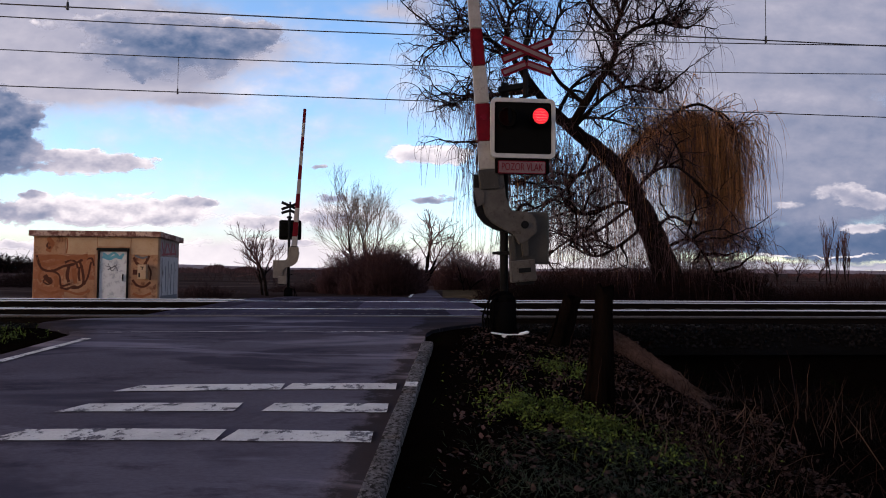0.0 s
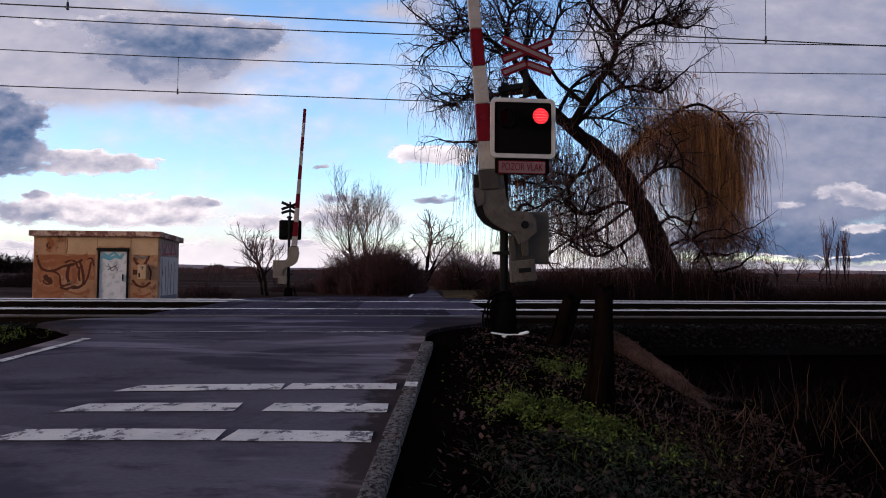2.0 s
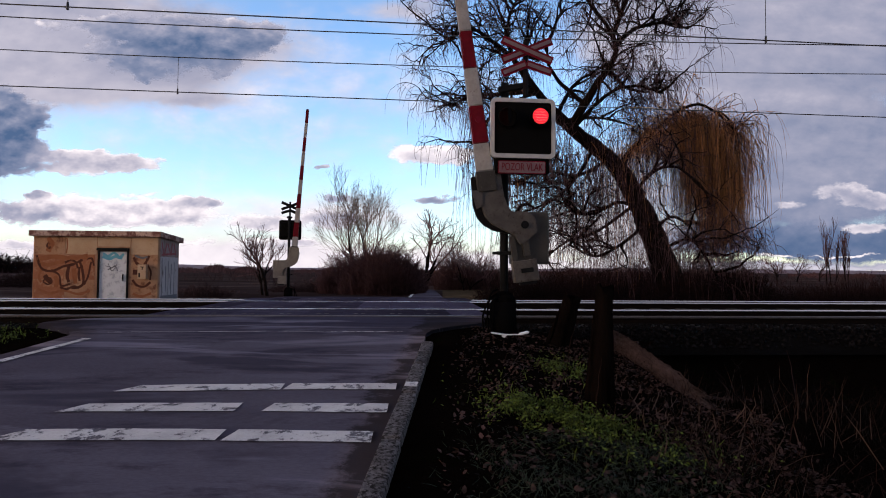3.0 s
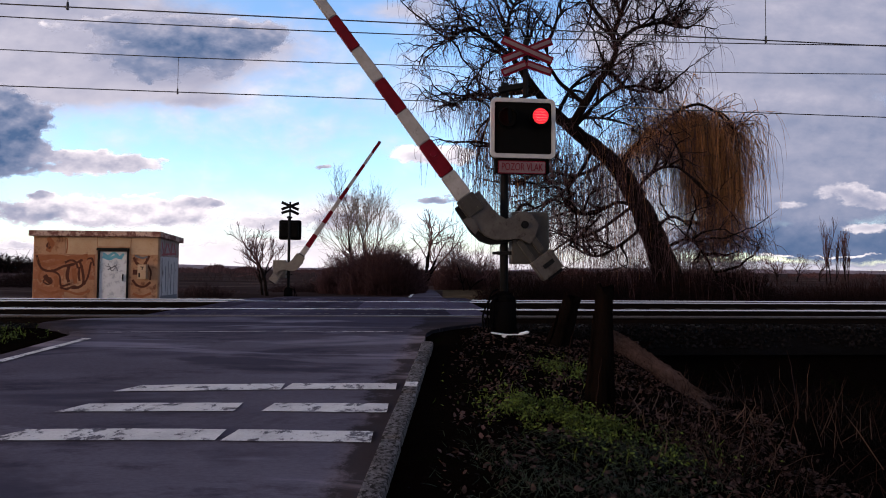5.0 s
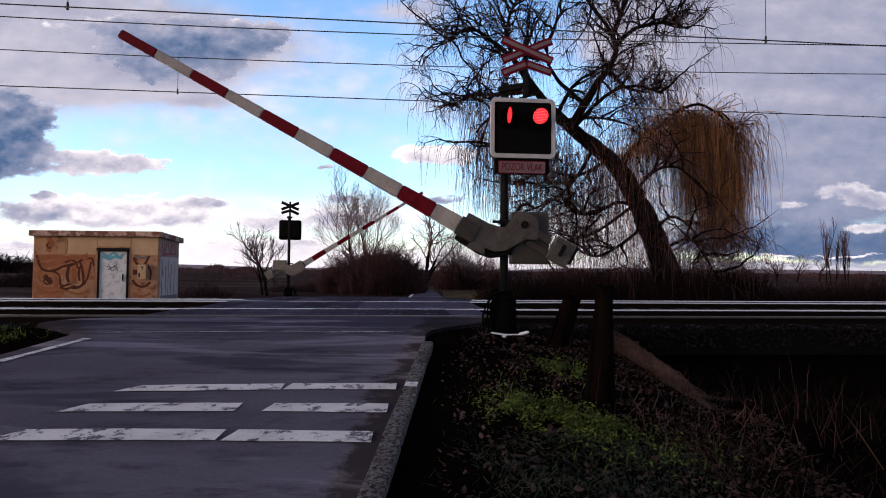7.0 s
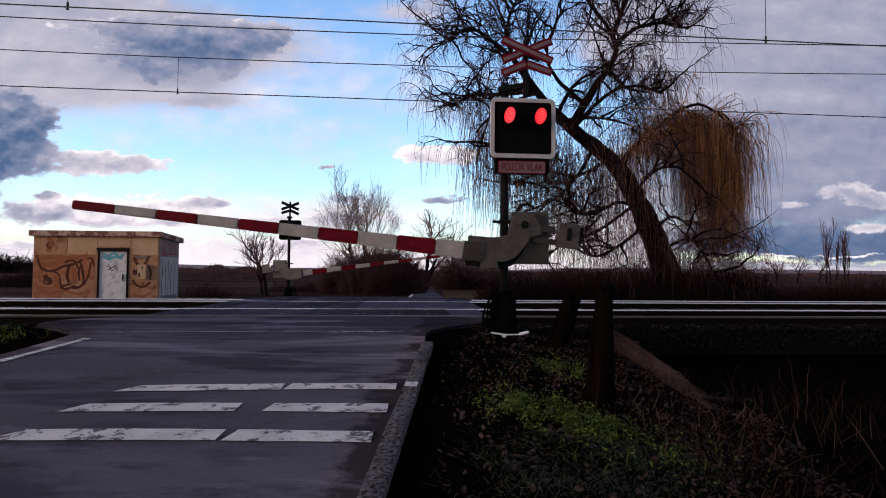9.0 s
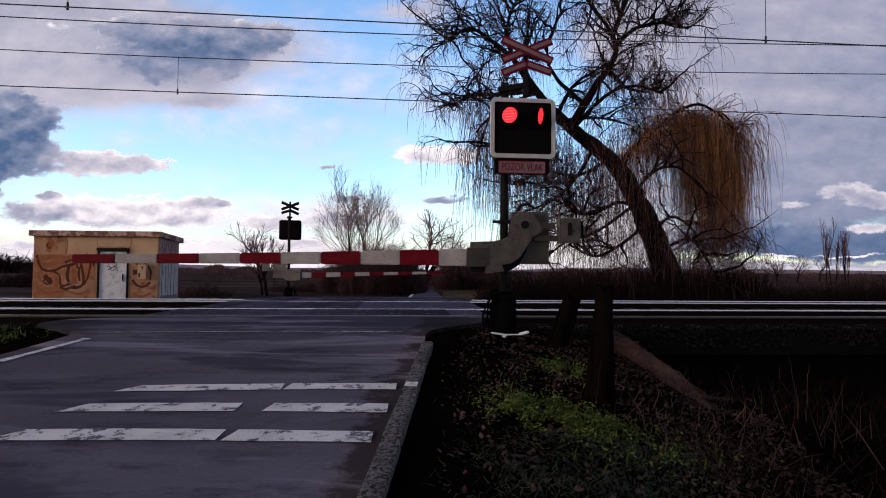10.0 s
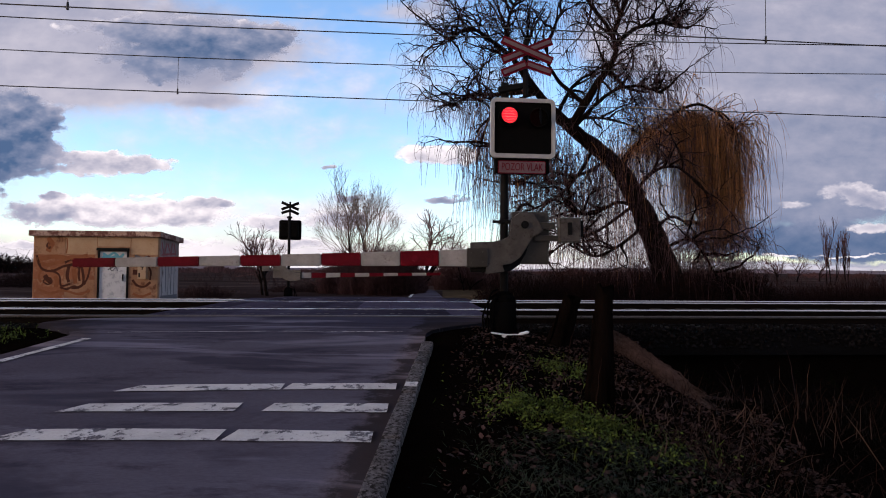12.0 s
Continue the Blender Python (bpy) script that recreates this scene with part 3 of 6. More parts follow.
def barrier(m, label, head_x, cross_x, lit, stripe, pale, box_paint):
    """A mast with drive box, counterweighted boom, lamp board, plaque and cross. The boom lies along -x when it is shut."""
    th = thing("level_crossing_barrier", m, label, "crossing barrier", "barriers of the crossing")
    part("mast", rod((0, 0, 0.0), (0, 0, 3.3), 0.056, n=20), DARKSTEEL, th, "dark steel mast", True)
    b = rod((0, 0, -0.12), (0, 0, 0.36), 0.17, 0.165, 24)
    rod((0, 0, 0.36), (0, 0, 0.45), 0.165, 0.12, 24, b)
    rod((0, 0, 0.45), (0, 0, 0.49), 0.12, 0.06, 24, b)
    part("foot_cover", b, RUBBER, th, "black bell-shaped foot cover", True)
    for s, (dx, top) in enumerate(((-0.3, 0.38), (-0.24, 0.44), (-0.2, 0.33))):
        bk = Bulk()
        path = curve_path([(-0.1, -0.08, top + 0.08), (-0.2, -0.12 - 0.03 * s, top + 0.02), (dx, -0.12, top - 0.2), (dx + 0.02, -0.1, -0.08)], 6)
        bk.tube(path, [0.013] * len(path), 6)
        bk.make("cable", RUBBER, th, "black looped cable", True)
    # drive box and its clamp
    b = box((0.5, 0.26, 0.7), (0.335, 0.0, 1.205), 0.03)
    part("drive_box", b, box_paint, th, "grey painted steel drive box")
    for cz in (1.0, 1.42):
        b = box((0.2, 0.16, 0.05), (0.02, 0, cz), 0.01)
        rod((-0.16, -0.02, cz), (0.1, -0.02, cz), 0.02, bm=b)
        part("clamp", b, DARKSTEEL, th)
    # the turning boom, about its pivot
    boom = new("boom")
    boom.parent = th
    boom.matrix_basis = pose(0.232, BOOM_SIDE[lit], 1.37)
    outline = [(-97, -82), (-97, -43), (-55, -42), (-38, -38), (-27, -20), (-22, 12), (-8, 22), (15, 22), (26, 6), (34, -12), (14, -22), (4, -52), (-8, -70), (-24, -81), (-47, -85)]
    part("arm", plate([(x * PX, (z if z > -30 else max(z + 13, -72)) * PX) for x, z in outline], -0.035, 0.035, 0.008), pale, boom, "pale grey goose-neck boom arm")
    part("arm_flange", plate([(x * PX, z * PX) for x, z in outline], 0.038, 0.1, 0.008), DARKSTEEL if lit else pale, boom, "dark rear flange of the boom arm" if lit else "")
    part("cover_plate", plate([(-72 * PX, -86 * PX), (-70 * PX, -66 * PX), (-42 * PX, -70 * PX), (-38 * PX, -82 * PX)], -0.05, -0.04, 0.003), pale, boom)
    b = box((36 * PX, 0.12, 34 * PX), (-85 * PX, 0.0, -57 * PX), 0.012)
    for sx in (-95, -75):
        for sz in (-48, -66):
            rod((sx * PX, -0.075, sz * PX), (sx * PX, 0.0, sz * PX), 0.014, bm=b, n=8)
    part("boom_bracket", b, GREYSTEEL, boom, "grey steel boom socket with bolts")
    part("pivot_cap", rod((0, -0.055, 0), (0, 0.02, 0), 0.052, n=20), DARKSTEEL, boom)
    b = box((40 * PX, 0.05, 12 * PX), (36 * PX, 0.0, -2 * PX), 0.008)
    box((44 * PX, 0.05, 10 * PX), (40 * PX, 0.03, -24 * PX), 0.008, bm=b)
    part("counterweight_arm", b, box_paint, boom)
    b = box((38 * PX, 0.16, 44 * PX), (81 * PX, 0.0, -10 * PX), 0.015)
    part("counterweight", b, pale, boom, "pale grey counterweight block")
    b = box((8 * PX, 0.02, 22 * PX), (80 * PX, -0.083, -8 * PX), 0.004)
    box((7 * PX, 0.12, 30 * PX), (102 * PX, 0.0, -8 * PX), 0.01, bm=b)
    part("weight_clamp", b, DARKSTEEL, boom)
    cuts = [1.135] + [1.135 + stripe * (i + 1) for i in range(9)]
    start, z = 0.765, -57 * PX
    for i, end in enumerate(cuts):
        h0 = 0.055 + 0.057 * (1 - (start - 0.74) / 5.4) ** 2
        h1 = 0.055 + 0.057 * (1 - (end - 0.74) / 5.4) ** 2
        b = plate([(-start, z - h0), (-start, z + h0), (-end, z + h1), (-end, z - h1)], -0.045, 0.045, 0.012)
        part("boom_segment", b, BOOMRED if i % 2 else BOOMWHITE, boom, "red reflective boom stripe" if i % 2 else "dirty white boom stripe")
        start = end
    b = rod((-1.45, -0.058, z + 0.0), (-1.45, -0.03, z), 0.04, n=16)
    part("reflector", b, SIGNRED, boom, "round red reflector")
    # lamp board
    head = part("signal_head", plate(rounded(head_x - 0.425, head_x + 0.425, 2.24, 3.015, 0.07), -0.27, -0.16, 0.006), BLACK, th, "black lamp board")
    if not lit:
        head.matrix_basis = pose(0, 0, 0.13)
    rim = bmesh.new()
    outer, inner = rounded(head_x - 0.43, head_x + 0.43, 2.235, 3.02, 0.075), rounded(head_x - 0.378, head_x + 0.378, 2.29, 2.968, 0.03)
    rings = [[rim.verts.new((x, y, zz)) for x, zz in o] for y, o in ((-0.24, outer), (-0.288, outer), (-0.288, inner), (-0.26, inner))]
    for a, c in zip(rings, rings[1:]):
        for i in range(len(a)):
            rim.faces.new((a[i], a[(i + 1) % len(a)], c[(i + 1) % len(a)], c[i]))
    part("board_rim", rim, WHITE, head, "white enamelled rim")
    part("housing", box((0.7, 0.2, 0.62), (head_x, -0.07, 2.62), 0.05), BLACK, head)
    lamps = []
    for k, sx in enumerate((-0.2, 0.205)):
        b = bmesh.new()
        n = 28
        rings = [[b.verts.new((r * math.cos(6.28318 * i / n), y, r * math.sin(6.28318 * i / n))) for i in range(n)] for r, y in ((0.128, 0.0), (0.13, -0.035), (0.112, -0.04), (0.11, 0.0))]
        for a, c in zip(rings, rings[1:]):
            for i in range(n):
                b.faces.new((a[i], a[(i + 1) % n], c[(i + 1) % n], c[i]))
        ring = part("lamp_hood", b, BLACK, head, "", True)
        ring.matrix_basis = pose(head_x + sx, -0.271, 2.765)
        if lit:
            b = bmesh.new()
            bmesh.ops.create_uvsphere(b, u_segments=24, v_segments=12, radius=0.104)
            b.transform(Matrix.Diagonal((1, 0.012, 1, 1)))
            lens = part("lamp_lens", b, LAMP_ON, head, "round red warning lamp lens", True)
            lens.data.materials.append(BLACK)
            lens.data.polygons.foreach_set("material_index", [0 if p.normal.y < -0.97 else 1 for p in lens.data.polygons])
            lens.matrix_basis = pose(head_x + sx, -0.39, 2.765)
            lamps.append(lens)
    # plaque under the board
    px0, px1 = head_x - 0.325, head_x + 0.305
    if lit:
        plaque = part("plaque", plate(rounded(px0, px1, 2.03, 2.2, 0.015, 2), -0.27, -0.255, 0.003), SIGNRED, th, "faded warning plaque with red letters")
        part("plaque_face", plate(rounded(px0 + 0.012, px1 - 0.012, 2.042, 2.188, 0.012, 2), -0.275, -0.2705, 0.001), SIGNPINK, plaque)
        cu = bpy.data.curves.new("lettering", "FONT")
        cu.body, cu.size, cu.extrude, cu.align_x, cu.align_y, cu.space_character = "POZOR VLAK", 0.148, 0.002, "CENTER", "CENTER", 1.0
        tmp = bpy.data.objects.new("tmp", cu)
        me = bpy.data.meshes.new_from_object(tmp)
        bpy.data.objects.remove(tmp)
        letters = finish("lettering", me, SIGNRED, plaque, "red capital letters reading POZOR VLAK")
        wid = max(v.co.x for v in me.vertices) - min(v.co.x for v in me.vertices)
        letters.matrix_basis = pose((px0 + px1) / 2, -0.279, 2.115, 90) @ Matrix.Diagonal((0.545 / wid, 0.95, 1, 1))
        part("plaque_bracket", box((0.72, 0.14, 0.22), (head_x, -0.18, 2.15), 0.02), BLACK, th)
    # warning cross for two tracks
    cz = 3.625
    cross = part("warning_cross", rod((cross_x, -0.1, 3.1), (cross_x, -0.1, cz + 0.24), 0.035, n=12), DARKSTEEL, th, "dark post of the warning cross")
    part("cross_bracket", box((abs(cross_x) + 0.2, 0.09, 0.08), (cross_x / 2, -0.04, 3.24), 0.012, Matrix.Rotation(radians(-12 if cross_x else 0), 3, "Y")), DARKSTEEL, th)
    for turn, dz, x0, x1, y in ((-21.5, 0.08, -0.36, 0.37, -0.17), (23.5, 0.08, -0.36, 0.37, -0.15), (23.5, -0.095, -0.36, 0.0, -0.149), (-17.5, -0.095, 0.0, 0.36, -0.1485)):
        rot = Matrix.Translation((cross_x, y, cz + dz)) @ Matrix.Rotation(radians(-turn), 4, "Y")
        for name, half, mat, dy, lab in (("cross_arm", 0.055, SIGNRED, 0.0, "red edged cross arm"), ("cross_stripe", 0.024, SIGNPINK, -0.009, "pale centre stripe")):
            b = plate([(x0 + (0.02 if half < 0.05 else 0), -half), (x1 - (0.02 if half < 0.05 else 0), -half), (x1 - (0.02 if half < 0.05 else 0), half), (x0 + (0.02 if half < 0.05 else 0), half)], dy - 0.006, dy + 0.002, 0.002)
            b.transform(rot)
            part(name, b, mat, cross, lab)
        b = plate([(x0, -0.054), (x1, -0.054), (x1, 0.054), (x0, 0.054)], 0.0025, 0.008, 0.001)
        b.transform(rot)
        part("cross_back", b, DARKSTEEL, cross, "dark rear of the cross arm")
    return th, boom, lamps


NEAR_POSE = pose(0.82, 7.74, -0.04, 0, 0, 5)
FAR_POSE = pose(-6.06, 22.7, -0.49, 0, 0, 185)
# near barrier in shaded steel colours, far one in the lit colour
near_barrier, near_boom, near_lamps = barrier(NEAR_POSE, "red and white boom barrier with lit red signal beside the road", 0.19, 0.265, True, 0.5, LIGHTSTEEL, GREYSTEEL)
far_barrier, far_boom, _ = barrier(FAR_POSE, "red and white boom barrier seen from behind beyond the tracks", 0.0, 0.0, False, 0.562, SUNLITSTEEL, SUNLITSTEEL)


# ---- the hut ----
def hut():
    a = Vector((-14.72, 20.75, 0))
    th = thing("relay_hut", Matrix.Translation((a.x, a.y, -0.62)) @ pose(0, 0, 0, 0, 0, 3.5), "small rendered relay hut with graffiti and a pale metal door", "hut")
    W, D, H = 4.38, 1.85, 2.5
    DX0, DX1, DH = 2.25, 3.33, 1.98
    for x0, x1, z0, z1 in ((0, DX0, 0, H), (DX1, W, 0, H), (DX0, DX1, DH, H)):
        part("front_wall", box((x1 - x0, 0.15, z1 - z0), ((x0 + x1) / 2, 0.075, (z0 + z1) / 2), 0.004), HUTWALL, th, "ochre rendered wall with rust stains")
    part("side_wall", box((0.15, D - 0.15, H), (W - 0.075, D / 2 + 0.075, H / 2), 0.004), HUTSIDE, th, "grey-pink patched side wall")
    part("side_wall", box((0.15, D - 0.15, H), (0.075, D / 2 + 0.075, H / 2), 0.004), HUTWALL, th)
    part("back_wall", box((W - 0.3, 0.15, H), (W / 2, D - 0.075, H / 2), 0.004), HUTWALL, th)
    for x0, x1, z0, z1, mat in ((0.02, 1.1, 1.82, 2.44, HUTWALL), (1.13, 2.2, 1.82, 2.44, HUTPALE), (2.23, 3.38, 2.1, 2.44, HUTPALE), (3.41, W - 0.02, 1.82, 2.44, HUTPALE),
                                (0.02, 1.1, 0.9, 1.795, HUTORANGE), (1.13, 2.15, 0.9, 1.795, HUTORANGE), (0.02, 1.1, 0.02, 0.87, HUTORANGE), (1.13, 2.15, 0.02, 0.87, HUTWALL),
                                (3.45, W - 0.02, 0.02, 0.87, HUTWALL), (3.45, W - 0.02, 0.9, 1.795, HUTWALL)):
        part("wall_panel", box((x1 - x0, 0.014, z1 - z0), ((x0 + x1) / 2, -0.005, (z0 + z1) / 2), 0.004), mat, th)
    part("band", box((W + 0.02, 0.02, 0.05), (W / 2, -0.01, H - 0.03), 0.004), HUTROOF, th)
    rot = Matrix.Rotation(radians(-3.5), 3, "X")
    roof = part("roof", box((W + 0.22, D + 0.3, 0.2), (W / 2 + 0.01, D / 2, H - 0.005), 0.015, rot), HUTROOF, th, "flat roof slab with rusty fascia")
    bk = Bulk()
    rng = random.Random(3)
    for i in range(8):
        bk.stone(Vector((0.3 + i * 0.5, 0.0 + rng.uniform(0.1, 0.5), H + 0.1)), 0.05, rng)
    tagged(bk.make("roof_debris", SOIL, roof), "clumps of moss and dirt", kind="stuff")
    door = part("door", box((DX1 - DX0 - 0.1, 0.05, DH - 0.06), ((DX0 + DX1) / 2, 0.03, (DH - 0.06) / 2), 0.006), DOORPAINT, th, "pale grey metal door sprayed with teal paint")
    b = box((0.06, 0.12, DH), (DX0 + 0.03, 0.02, DH / 2), 0.004)
    box((0.06, 0.12, DH), (DX1 - 0.03, 0.02, DH / 2), 0.004, bm=b)
    part("door_frame", b, DARKSTEEL, th, "dark steel door frame")
    part("lintel", box((DX1 - DX0 + 0.03, 0.15, 0.1), ((DX0 + DX1) / 2, -0.03, DH + 0.02), 0.008), DARKSTEEL, th, "dark steel lintel")
    part("door_handle", box((0.035, 0.05, 0.24), (DX1 - 0.19, -0.02, 0.98), 0.008), DARKSTEEL, door)

    def stroke(ctrl, width, mat, parent, y=-0.004):
        pts = curve_path([(x, 0, z) for x, z in ctrl], 5)
        v, f = [], []
        for i, p in enumerate(pts):
            d = (pts[min(i + 1, len(pts) - 1)] - pts[max(i - 1, 0)]).normalized()
            w = width * (0.65 + 0.5 * abs(noise.noise(Vector((i * 0.35, p.x, p.z)))))
            s = Vector((-d.z, 0, d.x)) * w
            for q, yy in ((p - s, y), (p + s, y)):
                v.append((q.x, yy, q.z))
        f = [(2 * i, 2 * i + 1, 2 * i + 3, 2 * i + 2) for i in range(len(pts) - 1)]
        me = bpy.data.meshes.new("sprayed_stroke")
        me.from_pydata(v, [], f)
        finish("sprayed_stroke", me, mat, parent)

    for ctrl, w, mat in (
            ([(0.12, 1.76), (0.3, 1.3), (0.68, 1.2), (1.05, 1.37), (1.4, 1.45), (1.72, 1.62)], 0.055, SPRAYBROWN),
            ([(0.1, 1.6), (0.7, 1.72), (1.3, 1.66), (1.9, 1.74)], 0.1, SPRAYRUST),
            ([(0.42, 1.05), (0.53, 0.88), (0.64, 0.8)], 0.1, SPRAYBROWN),
            ([(0.36, 0.82), (0.48, 0.95), (0.62, 0.94), (0.68, 0.8), (0.54, 0.72), (0.36, 0.82)], 0.035, SPRAYBROWN),
            ([(0.64, 1.24), (0.92, 1.05), (1.0, 0.68), (1.3, 0.74)], 0.05, SPRAYBROWN),
            ([(1.26, 1.45), (1.2, 1.05), (1.26, 0.8)], 0.075, SPRAYBROWN),
            ([(1.6, 1.6), (1.72, 1.25), (1.76, 0.75), (1.5, 0.6), (1.32, 0.62)], 0.06, SPRAYBROWN),
            ([(2.02, 1.55), (1.93, 1.05), (1.8, 0.72)], 0.05, SPRAYBROWN),
            ([(1.42, 1.3), (1.46, 1.0), (1.5, 0.75)], 0.09, SPRAYRUST),
            ([(0.22, 1.5), (0.5, 1.42), (0.86, 1.5), (1.1, 1.56)], 0.08, SPRAYRUST),
            ([(0.78, 1.02), (0.86, 0.82), (0.8, 0.62)], 0.1, SPRAYRUST),
            ([(1.1, 1.5), (1.32, 1.6), (1.5, 1.5), (1.56, 1.3)], 0.05, SPRAYBROWN),
            ([(1.86, 1.64), (2.04, 1.66), (2.12, 1.4)], 0.045, SPRAYBROWN),
            ([(0.95, 0.62), (1.2, 0.56), (1.45, 0.66), (1.62, 0.58)], 0.045, SPRAYBROWN),
            ([(1.62, 1.35), (1.6, 1.05), (1.64, 0.85)], 0.05, SPRAYBROWN),
            ([(0.3, 1.25), (0.22, 1.0), (0.3, 0.78)], 0.06, SPRAYRUST),
            ([(0.2, 0.55), (0.6, 0.4), (1.1, 0.5), (1.6, 0.38), (2.0, 0.5)], 0.06, SPRAYRUST),
            ([(0.5, 2.4), (0.62, 2.2), (0.55, 2.0), (0.5, 1.9)], 0.12, SPRAYRUST),
            ([(0.55, 2.25), (0.5, 2.1), (0.6, 2.02)], 0.07, SPRAYBROWN),
            ([(1.15, 2.4), (1.18, 2.1), (1.14, 1.85)], 0.03, SPRAYRUST),
            ([(3.5, 1.72), (3.62, 1.5), (3.85, 1.42), (3.98, 1.62), (4.05, 1.78)], 0.06, SPRAYBROWN),
            ([(3.55, 1.78), (3.8, 1.7), (4.0, 1.74)], 0.05, SPRAYGREY),
            ([(3.48, 0.9), (3.65, 0.7), (3.9, 0.66), (4.12, 0.82)], 0.055, SPRAYBROWN),
            ([(4.0, 1.45), (4.12, 1.2), (4.1, 0.9)], 0.04, SPRAYBROWN),
            ([(3.5, 0.4), (3.8, 0.3), (4.15, 0.42)], 0.06, SPRAYRUST)):
        stroke(ctrl, w, mat, th, -0.014)
    for ctrl, w, mat in (
            ([(2.42, 1.86), (2.6, 1.75), (2.8, 1.87), (3.0, 1.72), (3.15, 1.84)], 0.06, SPRAYTEAL),
            ([(2.4, 1.74), (2.65, 1.66), (2.85, 1.74), (3.1, 1.68)], 0.07, SPRAYTEAL),
            ([(2.5, 1.4), (2.7, 1.35), (2.6, 1.25), (2.85, 1.38), (2.95, 1.22)], 0.018, SPRAYGREY),
            ([(2.6, 1.5), (2.75, 1.22), (2.9, 1.45), (2.7, 1.3)], 0.014, SPRAYGREY)):
        stroke(ctrl, w, mat, door, 0.0005)
    cab = part("meter_cabinet", box((0.3, 0.16, 0.52), (3.86, -0.08, 1.2), 0.015), HUTPALE, th, "small meter cabinet with dark letter T")
    b = box((0.12, 0.008, 0.03), (3.88, -0.163, 1.37), 0.002)
    box((0.03, 0.008, 0.11), (3.88, -0.163, 1.32), 0.002, bm=b)
    part("letter", b, DARKSTEEL, cab, "dark letter T")
    part("cabinet_slot", box((0.05, 0.01, 0.16), (3.78, -0.163, 1.08), 0.002), DARKSTEEL, cab)
    part("socket_box", box((0.16, 0.1, 0.18), (3.6, -0.05, 1.18), 0.01), SPRAYBROWN, th)
    part("painted_patch", box((0.006, 1.62, 1.5), (W + 0.003, 0.95, 1.0), 0.002), PALEPATCH, th, "pale grey painted-over patch")
    for k, (y, z0, h, w) in enumerate(((0.3, 0.3, 1.4, 0.03), (0.62, 0.45, 0.95, 0.05), (0.86, 0.3, 1.3, 0.03), (1.12, 0.35, 1.15, 0.06), (1.4, 0.28, 1.3, 0.04), (0.95, 0.12, 0.2, 1.5))):
        part("paint_run", box((0.006, w, h), (W + 0.007, y, z0 + h / 2), 0.001), SPRAYGREY, th)
    for y, z, w, h, tip in ((0.35, 2.05, 0.07, 0.5, 20), (0.6, 2.05, 0.07, 0.5, -25), (0.9, 2.08, 0.08, 0.45, 35), (1.15, 2.05, 0.07, 0.5, -15), (1.45, 2.05, 0.08, 0.45, 25), (0.9, 1.86, 1.3, 0.08, 3)):
        part("sprayed_stroke", box((0.004, w, h), (W + 0.002, y, z), 0.001, Matrix.Rotation(radians(tip), 3, "X")), SPRAYPINK, th)


hut()


# ---- trees ----
def droop(bulk, p, length, rng, sway, r=0.008, n=3, lean=0.0):
    """A hanging twig."""
    steps = max(4, int(length / 0.35))
    pts, q = [], Vector(p)
    a = rng.uniform(0, 6.28)
    d = Vector((math.cos(a) * sway + lean, math.sin(a) * sway, 0.25))
    for i in range(steps + 1):
        pts.append(q.copy())
        d = d * 0.72 + Vector((rng.uniform(-0.08, 0.08), rng.uniform(-0.08, 0.08), -0.38))
        q += d.normalized() * (length / steps)
    bulk.tube(pts, [r * (1 - 0.6 * i / steps) for i in range(steps + 1)], n)


def wander(p, d, length, rng, bend=0.3, lift=0.0, steps=8):
    pts, q, d = [Vector(p)], Vector(p), Vector(d).normalized()
    for i in range(steps):
        d = (d + Vector((rng.uniform(-bend, bend), rng.uniform(-bend, bend), rng.uniform(-bend, bend) + lift))).normalized()
        q = q + d * (length / steps)
        pts.append(q.copy())
    return pts


